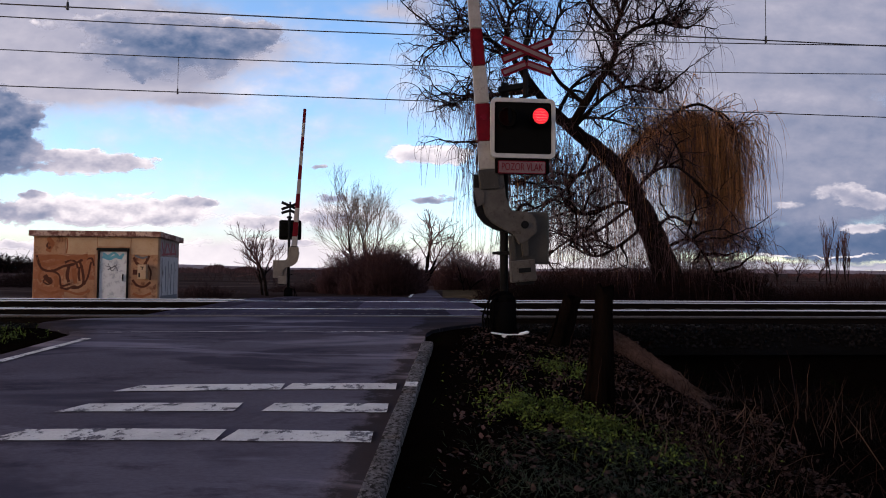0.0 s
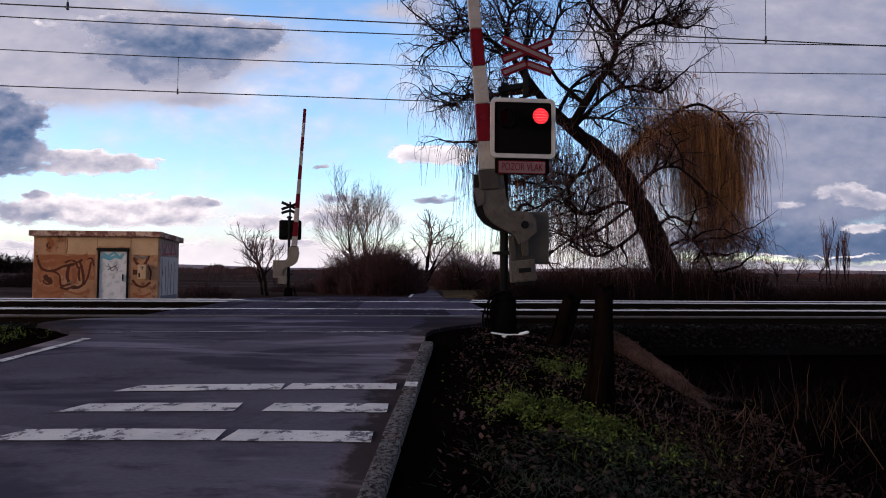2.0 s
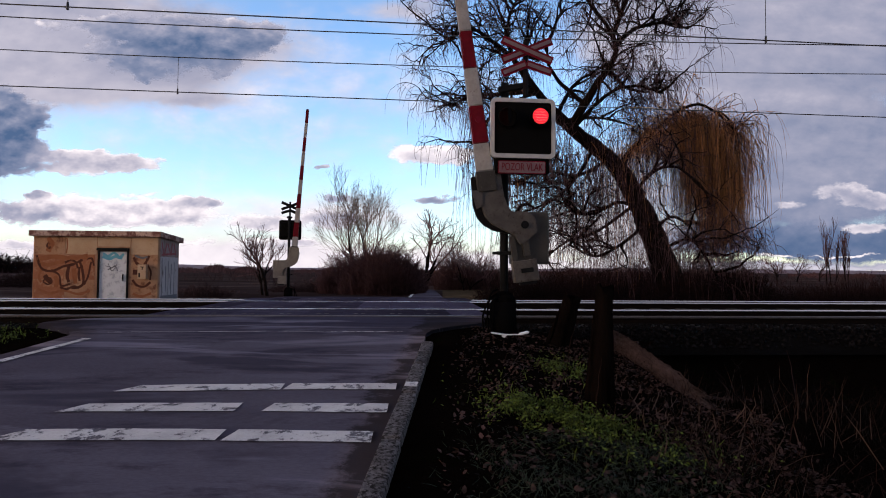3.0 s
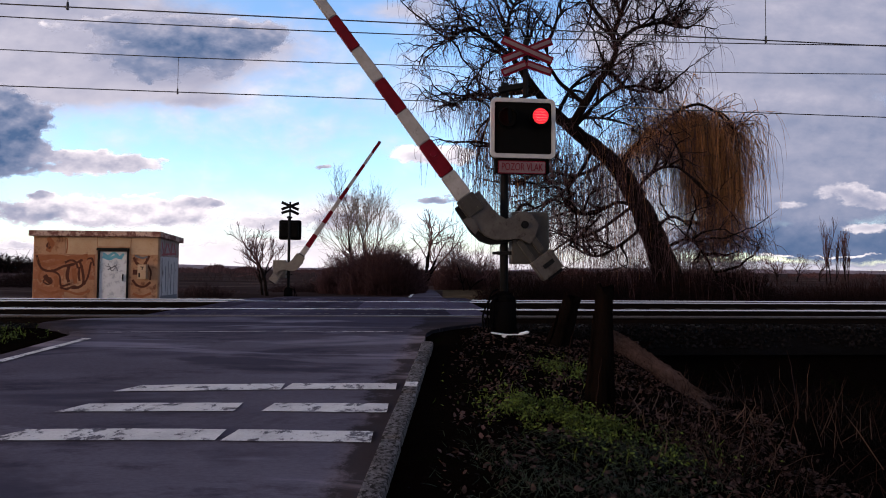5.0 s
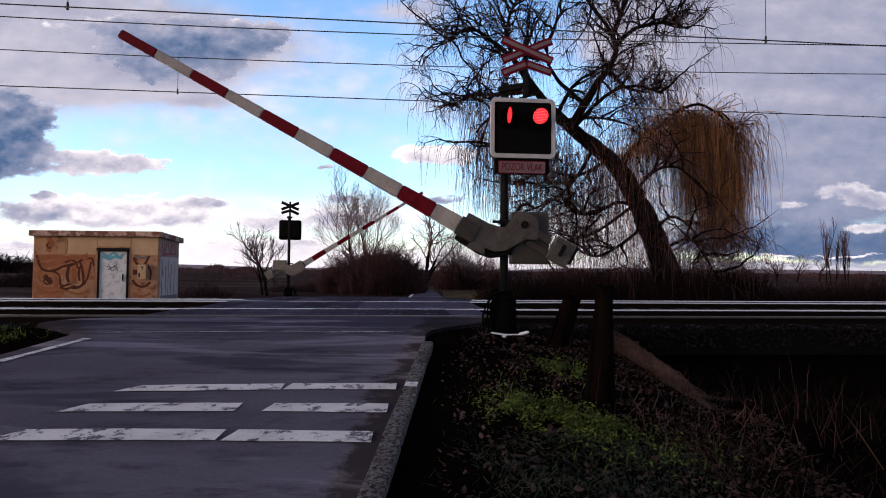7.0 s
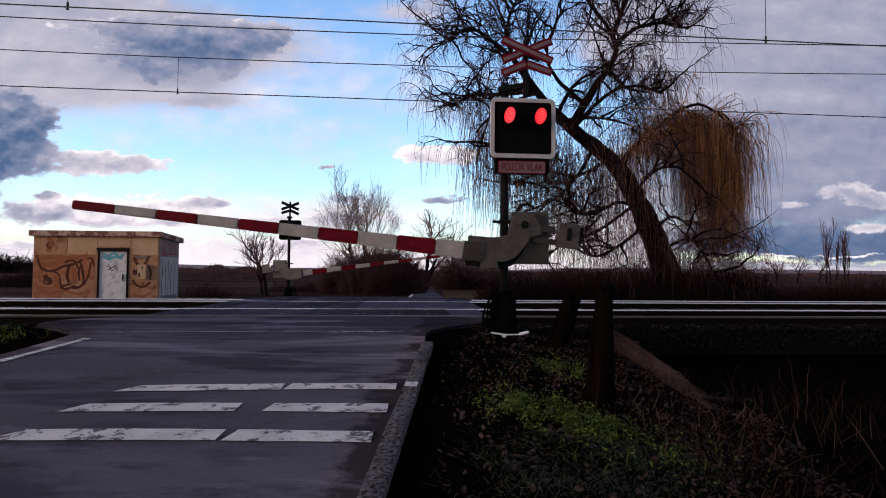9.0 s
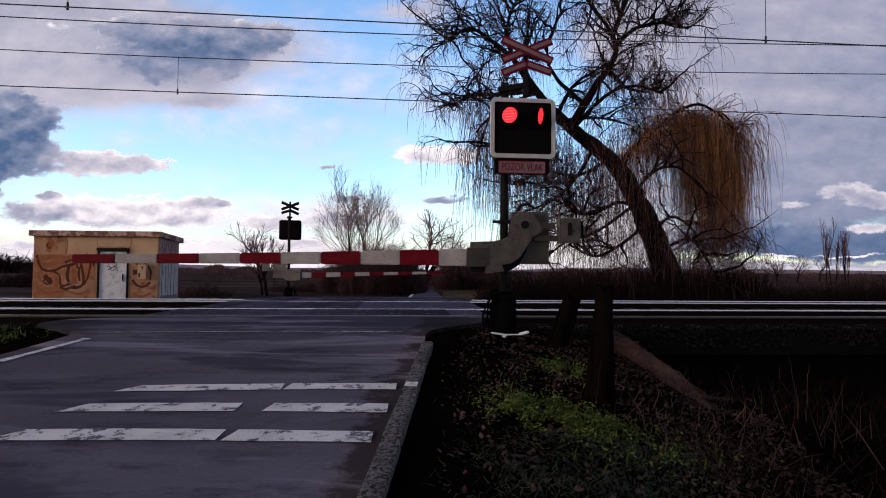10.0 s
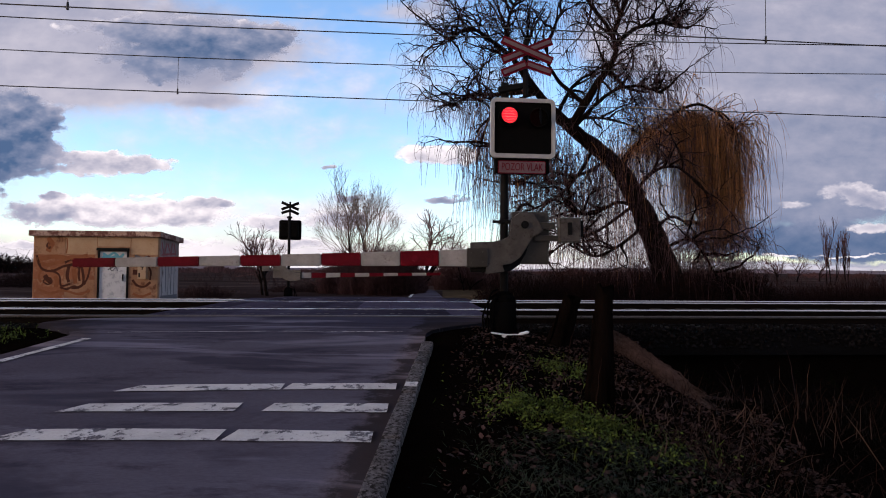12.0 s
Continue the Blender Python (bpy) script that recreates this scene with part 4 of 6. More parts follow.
def willow():
    """A leaning weeping willow. Limbs are laid out in metres from the foot, x along the picture, z up."""
    th = thing("weeping_willow", pose(9.15, 23.0, -0.6), "large leaning bare weeping willow with golden hanging twigs", "tree")
    rng = random.Random(11)

    def limb(name, ctrl, r0, r1, label=""):
        path = curve_path(ctrl, 7)
        n = len(path)
        rr = [r0 + (r1 - r0) * (i / (n - 1)) ** 0.7 for i in range(n)]
        b = Bulk()
        b.tube([p + Vector((0.05 * noise.noise(p * 1.5), 0.05 * noise.noise(p * 1.5 + Vector((9, 0, 0))), 0)) for p in path], [r * (1 + 0.14 * noise.noise(p * 2.2)) for p, r in zip(path, rr)], 11)
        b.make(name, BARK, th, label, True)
        return path, rr

    trunk, tr = limb("trunk", [(0.15, 0, -0.5), (0, 0, 0.4), (-0.55, 0, 2.2), (-1.35, -0.1, 4.0), (-2.35, -0.1, 5.6), (-3.75, -0.2, 6.75), (-4.9, -0.3, 7.75), (-5.9, -0.3, 9.0)], 0.76, 0.13, "dark furrowed leaning trunk")
    L = []
    for ctrl, r0 in (
            ([(-5.9, -0.3, 9.0), (-6.5, -0.5, 9.9), (-6.7, -0.7, 11.0), (-6.2, -0.9, 12.2)], 0.2),
            ([(-5.5, -0.3, 8.5), (-6.9, 0.6, 8.6), (-8.0, 0.9, 8.6), (-8.9, 1.0, 8.2)], 0.17),
            ([(-6.3, -0.4, 9.6), (-7.6, -1.2, 10.3), (-8.3, -1.6, 10.4), (-8.9, -1.8, 9.9)], 0.13),
            ([(-4.1, -0.2, 7.0), (-3.4, -0.8, 8.3), (-2.75, -1.0, 9.3), (-2.6, -1.1, 10.2), (-3.6, -1.2, 11.6), (-4.4, -1.3, 12.8)], 0.26),
            ([(-2.6, -1.1, 10.0), (-1.6, -0.6, 10.9), (-0.3, -0.2, 11.3), (0.7, 0.1, 11.2)], 0.15),
            ([(-2.7, -1.1, 10.3), (-2.3, -1.8, 11.6), (-1.6, -2.0, 12.6)], 0.14),
            ([(-2.9, -1.0, 9.3), (-1.7, 0.7, 9.0), (-0.6, 1.2, 8.9)], 0.12),
            ([(-2.2, -0.1, 5.3), (-1.4, 0.5, 6.4), (-0.5, 0.8, 6.9), (0.6, 0.9, 7.3), (1.5, 0.7, 7.15), (2.2, 0.6, 6.4)], 0.2),
            ([(-0.6, 0.8, 6.9), (0.0, 0.2, 7.6), (0.9, -0.2, 8.0), (1.8, -0.2, 7.6), (2.4, -0.3, 6.9)], 0.12),
            ([(-1.2, -0.1, 3.8), (-2.4, -0.7, 4.0), (-3.5, -1.0, 3.5), (-4.5, -1.1, 3.8)], 0.12),
            ([(-0.8, -0.1, 3.0), (0.3, 0.8, 3.6), (1.2, 1.1, 3.2), (1.8, 1.2, 2.3)], 0.11),
            ([(-2.5, -0.1, 5.8), (-3.6, 0.8, 5.3), (-4.9, 1.2, 5.5), (-6.0, 1.3, 5.0)], 0.12),
            ([(-4.6, -0.3, 7.5), (-5.4, -1.0, 6.9), (-6.3, -1.3, 6.6), (-7.2, -1.5, 6.0)], 0.12),
            ([(-1.6, -0.1, 4.4), (-1.0, -0.7, 5.2), (-0.3, -1.2, 5.3), (0.5, -1.4, 4.6)], 0.1),
            ([(-1.0, -0.1, 3.4), (-2.1, -0.8, 2.5), (-3.3, -1.0, 1.9), (-4.3, -1.0, 2.3)], 0.1),
            ([(-1.4, -0.1, 4.1), (-2.9, 0.7, 2.9), (-4.1, 0.9, 2.5), (-5.1, 1.0, 1.6)], 0.1),
            ([(-0.5, -0.1, 2.2), (0.4, -0.6, 2.6), (0.9, -0.8, 2.0), (1.3, -0.9, 1.2)], 0.09),
            ([(-3.1, -0.2, 6.3), (-4.2, -0.8, 4.7), (-5.2, -1.0, 3.9), (-6.3, -1.1, 3.5)], 0.11),
            ([(-5.1, -0.2, 8.0), (-5.9, 0.4, 9.5), (-5.6, 0.6, 11.0), (-5.0, 0.8, 12.3)], 0.14),
            ([(-3.7, -0.6, 7.9), (-4.6, 0.4, 9.3), (-4.9, 0.6, 10.6), (-4.2, 0.6, 12.3)], 0.13),
            ([(-5.4, -0.3, 8.4), (-6.2, -0.8, 8.0), (-7.0, -1.0, 7.6), (-7.9, -1.0, 6.6)], 0.1),
            ([(-4.4, -0.2, 7.3), (-3.2, 0.8, 7.7), (-2.2, 1.0, 7.7), (-1.2, 1.0, 7.4)], 0.12),
            ([(-4.0, -0.2, 7.0), (-2.9, -1.0, 8.1), (-1.9, -1.2, 8.4), (-0.8, -1.3, 8.1)], 0.12),
            ([(-4.6, -0.2, 7.6), (-3.8, 0.9, 9.0), (-3.0, 1.1, 9.6), (-2.2, 1.2, 9.2)], 0.12)):
        L.append(limb("limb", ctrl, r0 * 0.78, 0.035))
    boughs, sprays, dark, gold = Bulk(), Bulk(), Bulk(), Bulk()
    tips = []
    for li, (path, rr) in enumerate(L):
        n = len(path)
        for _ in range((26, 20, 18, 20, 20, 20, 9, 4, 4)[li] if li < 9 else 9 if li < 18 else 6):
            i = rng.randrange(n // 4, n)
            d = (path[min(i + 1, n - 1)] - path[max(i - 1, 0)]).normalized()
            side = Vector((rng.uniform(-1, 1), rng.uniform(-0.9, 0.9), rng.uniform(-0.3, 0.9)))
            w = wander(path[i], d * 0.6 + side, rng.uniform(1.2, 2.9) if li < 7 else rng.uniform(0.9, 2.3), rng, 0.42, -0.1 if li in (7, 8) else 0.02, 7)
            boughs.tube(w, [(0.036 if li < 9 else 0.05) * (1 - 0.8 * k / 7) + 0.007 for k in range(8)], 5)
            tips.append((li, w))
            for _ in range(4):
                k = rng.randrange(2, 8)
                w2 = wander(w[k], (w[k] - w[k - 1]) + Vector((rng.uniform(-1, 1), rng.uniform(-1, 1), rng.uniform(-0.5, 0.8))) * 0.8, rng.uniform(0.5, 1.4), rng, 0.5, 0.0, 6)
                boughs.tube(w2, [0.016 * (1 - 0.7 * q / 6) + 0.005 for q in range(7)], 4)
                tips.append((li, w2))
    for li, w in tips:                                              # fine crooked twigs
        if li in (7, 8):
            continue
        for _ in range(2 if li < 7 else 3):
            k = rng.randrange(2, len(w))
            w3 = wander(w[k], (w[k] - w[k - 1]).normalized() + Vector((rng.uniform(-1, 1), rng.uniform(-1, 1), rng.uniform(-0.9, 0.7))), rng.uniform(0.4, 1.1), rng, 0.5, -0.1, 5)
            sprays.tube(w3, [0.0095, 0.009, 0.008, 0.007, 0.006, 0.004], 3)
    for li, w in tips:
        golden = li in (7, 8)
        for _ in range(6 if golden else 6 if li < 9 else 4):
            p = w[rng.randrange(1, len(w))]
            if golden and p.x > -1.0 and p.z < 8.3:
                droop(gold, p, rng.uniform(1.2, 4.6), rng, 0.35, 0.009, 3, 0.06)
            elif li > 8:
                droop(dark, p, rng.uniform(0.6, 2.2), rng, 0.4, 0.009)
            elif li < 6:
                if rng.random() < 0.5:
                    droop(dark, p, rng.uniform(0.3, 1.3), rng, 0.5, 0.008)
            else:
                droop(dark, p, rng.uniform(0.5, 2.3), rng, 0.3, 0.009)
    arch = curve_path([(-2.1, 0.4, 6.0), (-0.9, 0.6, 6.7), (0.1, 0.7, 7.3), (0.7, 0.7, 7.5), (1.35, 0.6, 7.25), (1.85, 0.5, 6.7), (2.2, 0.4, 5.9), (2.45, 0.3, 5.2)], 12)
    for _ in range(150):                                            # the thick golden fall beyond the crest of the arch, in locks
        i = min(len(arch) - 1, max(0, int(rng.gauss(0.64, 0.23) * len(arch))))
        root = arch[i] + Vector((rng.gauss(0, 0.16), rng.gauss(0, 0.6), rng.gauss(0, 0.18)))
        low = 1.9 + 1.0 * rng.random() + 0.45 * abs(root.x - 1.1) + (1.2 if rng.random() < 0.25 else 0)
        if root.x < 0.35:                                           # short on the near half of the arch
            low = root.z - rng.uniform(0.6, 1.9)
        for _ in range(rng.randrange(6, 22)):
            p = root + Vector((rng.gauss(0, 0.06), rng.gauss(0, 0.07), rng.gauss(0, 0.08)))
            droop(gold if rng.random() < 0.76 else dark, p, max(0.6, (p.z - low) * (1 - 0.6 * rng.random() ** 2)), rng, 0.16, 0.008, 3, 0.05)
    for _ in range(44):                                             # long locks that reach down to the brushwood
        root = arch[int(rng.uniform(0.62, 0.97) * len(arch))] + Vector((rng.gauss(0.2, 0.15), rng.gauss(0, 0.4), rng.gauss(0, 0.12)))
        low = rng.uniform(1.7, 2.9)
        for _ in range(rng.randrange(8, 18)):
            p = root + Vector((rng.gauss(0, 0.07), rng.gauss(0, 0.07), rng.gauss(0, 0.08)))
            droop(gold, p, (p.z - low) * rng.uniform(0.8, 1.08), rng, 0.12, 0.0095, 3, 0.03)
    for _ in range(900):                                            # the shorter fall along the arch
        i = rng.randrange(0, int(len(arch) * 0.6))
        p = arch[i] + Vector((rng.gauss(0, 0.2), rng.gauss(0, 0.6), rng.gauss(0, 0.2)))
        droop(gold, p, rng.uniform(0.4, 2.0) + (0.9 if rng.random() < 0.25 else 0), rng, 0.3, 0.008, 3, 0.0)
    for _ in range(150):                                            # the airy dome of bare twigs over and outside it
        a0 = rng.uniform(-1.1, 1.35)
        p = Vector((0.6 + 1.5 * math.sin(a0), rng.gauss(0.4, 0.7), 6.6 + 0.9 * math.cos(a0)))
        w = wander(p, (math.sin(a0) * 1.1 + rng.gauss(0, 0.3), rng.gauss(0, 0.4), 0.45 + rng.gauss(0, 0.3)), rng.uniform(0.7, 1.9), rng, 0.3, -0.12, 7)
        (gold if rng.random() < 0.5 else sprays).tube(w, [0.014 * (1 - 0.75 * k / 7) + 0.004 for k in range(8)], 3)
        for _ in range(7):
            k = rng.randrange(2, 8)
            droop(gold if rng.random() < 0.55 else dark, w[k], rng.uniform(0.5, 2.6) * (1.0 if p.x > 1.3 else 0.5), rng, 0.5, 0.0075, 3, 0.05)
    for _ in range(230):                                            # the outer fringe
        p = Vector((rng.uniform(2.2, 3.5), rng.gauss(0.3, 0.6), 0))
        p.z = 7.7 - 0.55 * (p.x - 1.6) + rng.gauss(0, 0.35)
        droop(gold if rng.random() < 0.5 else dark, p, rng.uniform(0.8, 3.4), rng, 0.35, 0.0075, 3, 0.04)
    for _ in range(120):
        p = Vector((rng.uniform(1.4, 3.1), rng.gauss(0.3, 0.8), rng.uniform(2.2, 3.2)))
        w = wander(p, (rng.uniform(0.2, 1), rng.gauss(0, 0.3), 0.5), rng.uniform(0.6, 1.4), rng, 0.3, -0.2, 6)
        sprays.tube(w, [0.008, 0.008, 0.007, 0.006, 0.006, 0.005, 0.004], 3)
    for _ in range(1150):
        x = rng.uniform(-8.2, -1.2)
        droop(dark if rng.random() < 0.9 else gold, Vector((x, rng.gauss(0, 0.8), 5.6 - 0.28 * (x + 1.5) + rng.gauss(0, 0.7))), rng.uniform(1.6, 4.8), rng, 0.25, 0.009)
    for _ in range(480):
        x = rng.uniform(-6.8, 2.6)
        droop(dark, Vector((x, rng.gauss(0, 1.2), rng.uniform(2.6, 5.2) - 0.2 * (x + 2))), rng.uniform(1.0, 3.4), rng, 0.5, 0.008)
    for _ in range(620):                                            # the brushwood round the foot
        x = rng.uniform(-3.0, 3.3)
        droop(dark, Vector((x, rng.gauss(0.2, 1.0), rng.uniform(1.5, 3.3) - 0.1 * abs(x))), rng.uniform(0.8, 2.2), rng, 0.7, 0.0085)
    high = [w for li, w in tips if li < 7]
    for _ in range(560):                                            # fine twigs that hang from the high boughs, longest low down
        w = rng.choice(high)
        p = w[rng.randrange(2, len(w))]
        droop(dark, p, rng.uniform(0.3, 1.2) + max(0, 9.6 - p.z) * rng.uniform(0.1, 0.8), rng, 0.35, 0.0075)
    mid = [w for li, w in tips if li in (3, 4, 6, 19, 21, 22, 23)]
    for _ in range(520):                                            # the lilac brown fall under the middle limb
        w = rng.choice(mid)
        p = w[rng.randrange(1, len(w))]
        if p.z < 11.0:
            droop(dark, p, rng.uniform(0.6, 2.6), rng, 0.35, 0.0085)
    tagged(sprays.make("twig_spray", TWIG, th, "fine dark crooked twigs"), kind="stuff")
    boughs.make("bough_tangle", BARK, th, "dark crooked boughs")
    tagged(dark.make("twig_curtain", TWIG, th, "dark purplish hanging twigs"), kind="stuff")
    tagged(gold.make("golden_curtain", GOLDTWIG, th, "golden brown curtain of hanging twigs"), kind="stuff")


willow()


def bare_tree(name, at, height, label, seed, spread=0.55, depth=5, r=None, twig=FARTWIG, upward=0.12, stems=1, group="", lean=0.12):
    th = thing(name, pose(*at), label, "tree", group)
    rng = random.Random(seed)
    wood, fine = Bulk(), Bulk()
    r = r or height * 0.022

    def grow(p, d, length, rad, lev):
        w = wander(p, d, length, rng, 0.16, upward * 0.35, 6)
        (wood if lev < 2 else fine).tube(w, [rad * (1 - 0.4 * k / 6) for k in range(7)], 7 if lev < 2 else 3)
        if lev >= depth:
            return
        for k in range(rng.choice((2, 3, 3)) + (lev == 0)):
            i = 6 if k == 0 else rng.randrange(3, 7)
            dd = (w[i] - w[i - 2]).normalized()
            a = rng.uniform(0, 6.28)
            side = (dd.orthogonal().normalized() * math.cos(a) + dd.cross(dd.orthogonal().normalized()) * math.sin(a))
            grow(w[i], dd + side * spread * (0.35 if k == 0 else rng.uniform(0.7, 1.3)) + Vector((0, 0, upward)), length * rng.uniform(0.62, 0.85), rad * (0.72 if k == 0 else 0.55), lev + 1)

    for s in range(stems):
        a = rng.uniform(0, 6.28)
        off = Vector((math.cos(a), math.sin(a), 0)) * (0 if stems == 1 else rng.uniform(0.1, 1.0) * height * 0.12)
        grow(off + Vector((0, 0, -0.3)), Vector((off.x * lean, off.y * lean, 1)), height * (0.34 if stems == 1 else rng.uniform(0.24, 0.34)), r * (1 if stems == 1 else 0.5), 0)
    wood.make("trunk", BARK, th, "", True)
    tagged(fine.make("twig_crown", twig, th), kind="stuff")
    return th


def bush(name, at, size, count, label, seed, mat=FARTWIG, kind="", r=0.012, group=""):
    """A dense thicket of thin rising stems."""
    rng = random.Random(seed)
    th = thing(name, pose(*at), label, "bush", group)
    b = Bulk()
    sx, sy, sz = size
    for _ in range(count):
        x, y = rng.uniform(-1, 1), rng.uniform(-1, 1)
        h = sz * max(0.25, (1 - 0.75 * x * x)) * rng.uniform(0.45, 1.05) * (0.8 + 0.35 * noise.noise(Vector((x * 3 + seed, y * 2, 0))))
        p = Vector((x * sx, y * sy, -0.2))
        w = wander(p, (rng.uniform(-0.35, 0.35) + x * 0.3, rng.uniform(-0.3, 0.3), 1), h, rng, 0.16, 0.03, 5)
        b.tube(w, [r * (1 - 0.65 * k / 5) for k in range(6)], 3)
        for _ in range(4):
            k = rng.randrange(1, 6)
            w2 = wander(w[k], (rng.uniform(-1, 1), rng.uniform(-1, 1), rng.uniform(0.1, 1)), h * rng.uniform(0.15, 0.4), rng, 0.25, 0.03, 3)
            b.tube(w2, [r * 0.6, r * 0.5, r * 0.4, r * 0.25], 3)
    tagged(b.make("stem_mass", mat, th), kind="stuff")
    return th


FAR = -0.6
bare_tree("bare_tree", (-4.3, 34, FAR), 6.3, "tall bare tree with pinkish lit twigs among bushes behind the crossing", 27, 0.6, 7, twig=PALETWIG, upward=0.12, stems=4, r=0.15, lean=0.4)
bare_tree("bare_tree", (-1.05, 34, FAR), 5.2, "dark round-crowned bare tree beside the far road", 35, 0.9, 6, r=0.15, upward=0.05)
bare_tree("bare_tree", (0.7, 40, FAR), 4.0, "low bare tree behind the far road", 36, 0.85, 6, r=0.13, upward=0.05, stems=3)
bare_tree("bare_tree", (-8.5, 28, FAR), 3.5, "small crooked bare tree behind the far barrier", 44, 0.7, 6, r=0.1, upward=0.1)
bush("thicket", (-3.2, 31, FAR), (2.1, 1.6, 3.1), 3000, "dense dark thicket of bare shrubs beside the far road", 51, r=0.02)
bush("thicket", (-4.9, 31.6, FAR), (1.6, 1.2, 2.8), 2200, "dense dark thicket of bare shrubs beside the far road", 61, r=0.018)
bush("thicket", (-2.6, 29.5, FAR), (1.1, 1.0, 2.7), 1700, "dense dark thicket of bare shrubs beside the far road", 52, r=0.018)
bush("thicket", (-7.5, 33, FAR), (3.0, 1.2, 0.95), 900, "low brown scrub beyond the far barrier", 53, SCRUB, r=0.018)
bush("thicket", (-13.5, 30, FAR), (3.6, 1.2, 0.65), 700, "low brown scrub beyond the far barrier", 55, SCRUB, r=0.018)
bush("thicket", (-25.0, 36, FAR), (5.0, 1.5, 1.5), 900, "low dark scrub beside the relay hut", 56, HEDGE, r=0.02)
bush("thicket", (1.2, 38, FAR), (1.6, 1.2, 3.0), 900, "low reddish scrub behind the far road", 57, r=0.016)
bare_tree("bare_tree", (1.5, 36, FAR), 3.7, "low bare tree behind the far road", 38, 0.8, 6, r=0.11, upward=0.06, stems=2)
bare_tree("bare_tree", (3.2, 43, FAR), 3.6, "low bare tree behind the far road", 39, 0.8, 6, r=0.11, upward=0.06, stems=2)
bare_tree("bare_tree", (-8.9, 28.6, FAR), 3.0, "small crooked bare tree behind the far barrier", 47, 0.75, 6, r=0.08, upward=0.1)
bush("thicket", (-10.7, 26, FAR), (1.2, 0.6, 1.0), 350, "low brown mound of scrub beyond the tracks", 58, SCRUB, r=0.012)
bush("copse", (-90, 118, FAR), (9, 4, 4.6), 1100, "dark far copse beyond the relay hut", 71, HEDGE, r=0.09)
bush("thicket", (-30.0, 45, FAR), (3.0, 1.5, 2.4), 900, "dark clump of bare shrubs beside the relay hut", 59, HEDGE, r=0.024)
bush("thicket", (2.0, 47, FAR), (4.2, 1.5, 2.9), 900, "low reddish scrub behind the far road", 54, r=0.022)
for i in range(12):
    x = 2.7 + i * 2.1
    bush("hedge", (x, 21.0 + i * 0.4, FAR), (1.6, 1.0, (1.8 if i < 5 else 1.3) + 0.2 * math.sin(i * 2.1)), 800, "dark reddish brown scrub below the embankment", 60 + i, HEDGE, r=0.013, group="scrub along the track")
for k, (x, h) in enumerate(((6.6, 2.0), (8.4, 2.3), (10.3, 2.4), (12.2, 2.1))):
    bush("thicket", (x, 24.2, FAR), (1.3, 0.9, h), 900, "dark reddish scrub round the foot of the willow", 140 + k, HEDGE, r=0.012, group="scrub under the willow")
for k, (x, y, h) in enumerate(((40.3, 60, 7.0), (42.3, 61, 6.0), (41.2, 62, 5.0), (46.0, 66, 5.4), (40.9, 60.5, 4.4), (46.6, 66.5, 3.8))):
    bare_tree("poplar", (x, y, FAR), h, "slim dark upright bare poplar in the field", 80 + k, 0.22, 5, r=0.07, upward=0.5, group="poplars in the field")


for k, (x, y, h) in enumerate(((44.0, 76, 4.2), (49.0, 80, 3.8), (55.5, 85, 4.0), (52.0, 90, 3.2))):
    bare_tree("bare_tree", (x, y, FAR), h, "small round bare tree out in the winter field", 130 + k, 0.85, 6, r=0.12, upward=0.04, group="trees in the field")


def field_scrub():
    """Patches of low bare scrub over the far fields."""
    rng = random.Random(77)
    b = Bulk()
    for _ in range(9000):
        y = 36 + 110 * rng.random() ** 1.6
        x = rng.uniform(-0.85, 0.85) * y
        k = noise.noise(Vector((x * 0.05, y * 0.11, 9)))
        if k < 0.22 or abs(x) < 3 and y < 50:
            continue
        h = (0.5 + 1.6 * k) * rng.uniform(0.5, 1.2)
        w = wander(Vector((x, y, FAR - 0.2)), (rng.uniform(-0.6, 0.6), 0, 1), h, rng, 0.3, 0, 3)
        r = 0.0006 * y
        b.tube(w, [r, r * 0.9, r * 0.7, r * 0.3], 3)
    tagged(b.make("field_scrub", SCRUB), "brown low scrub scattered over the winter fields", "scrub", kind="stuff")


field_scrub()


def treeline():
    """Far woods and hedges along the horizon."""
    rng = random.Random(91)
    b = Bulk()
    for _ in range(9000):
        a = rng.uniform(-44, 44)
        if noise.noise(Vector((a * 0.22, 3, 5))) < -0.12:
            continue
        dist = rng.uniform(150, 420)
        x, y = math.sin(radians(a)) * dist, math.cos(radians(a)) * dist
        h = dist * 0.0085 * (0.3 + 1.6 * abs(noise.noise(Vector((a * 0.35, 0, 5))))) * rng.uniform(0.5, 1.15)
        p = Vector((x, y, FAR - 0.3))
        w = wander(p, (rng.uniform(-0.4, 0.4), 0, 1), h, rng, 0.2, 0, 3)
        b.tube(w, [dist * 0.0009, dist * 0.001, dist * 0.0008, dist * 0.0004], 3)
    tagged(b.make("far_woods", FARTWIG), "dark line of far bare woods along the horizon", "woods", kind="stuff")


treeline()


def hills():
    v, f = [], []
    n = 120
    for i in range(n + 1):
        a = radians(-60 + 120 * i / n)
        for d, up in ((900, 0.0), (1500, 1.0), (2300, 0.0)):
            h = max(0, 5 + 8 * noise.noise(Vector((a * 4, 0.5, 2))) + 5 * sstep(radians(5), radians(-40), a)) * up
            v.append((math.sin(a) * d, math.cos(a) * d, -0.8 + h))
    f = [(3 * i + k, 3 * i + 3 + k, 3 * i + 4 + k, 3 * i + 1 + k) for i in range(n) for k in (0, 1)]
    me = bpy.data.meshes.new("hills")
    me.from_pydata(v, [], f)
    tagged(finish("hills", me, HILLS, None, "", True), "low hills on the horizon, coloured pale for haze", "hills", kind="structure")


hills()


# ---- the verge ----
def rests(x, y, up=0.0):
    return Vector((x, y, ground_z(x, y) + up))


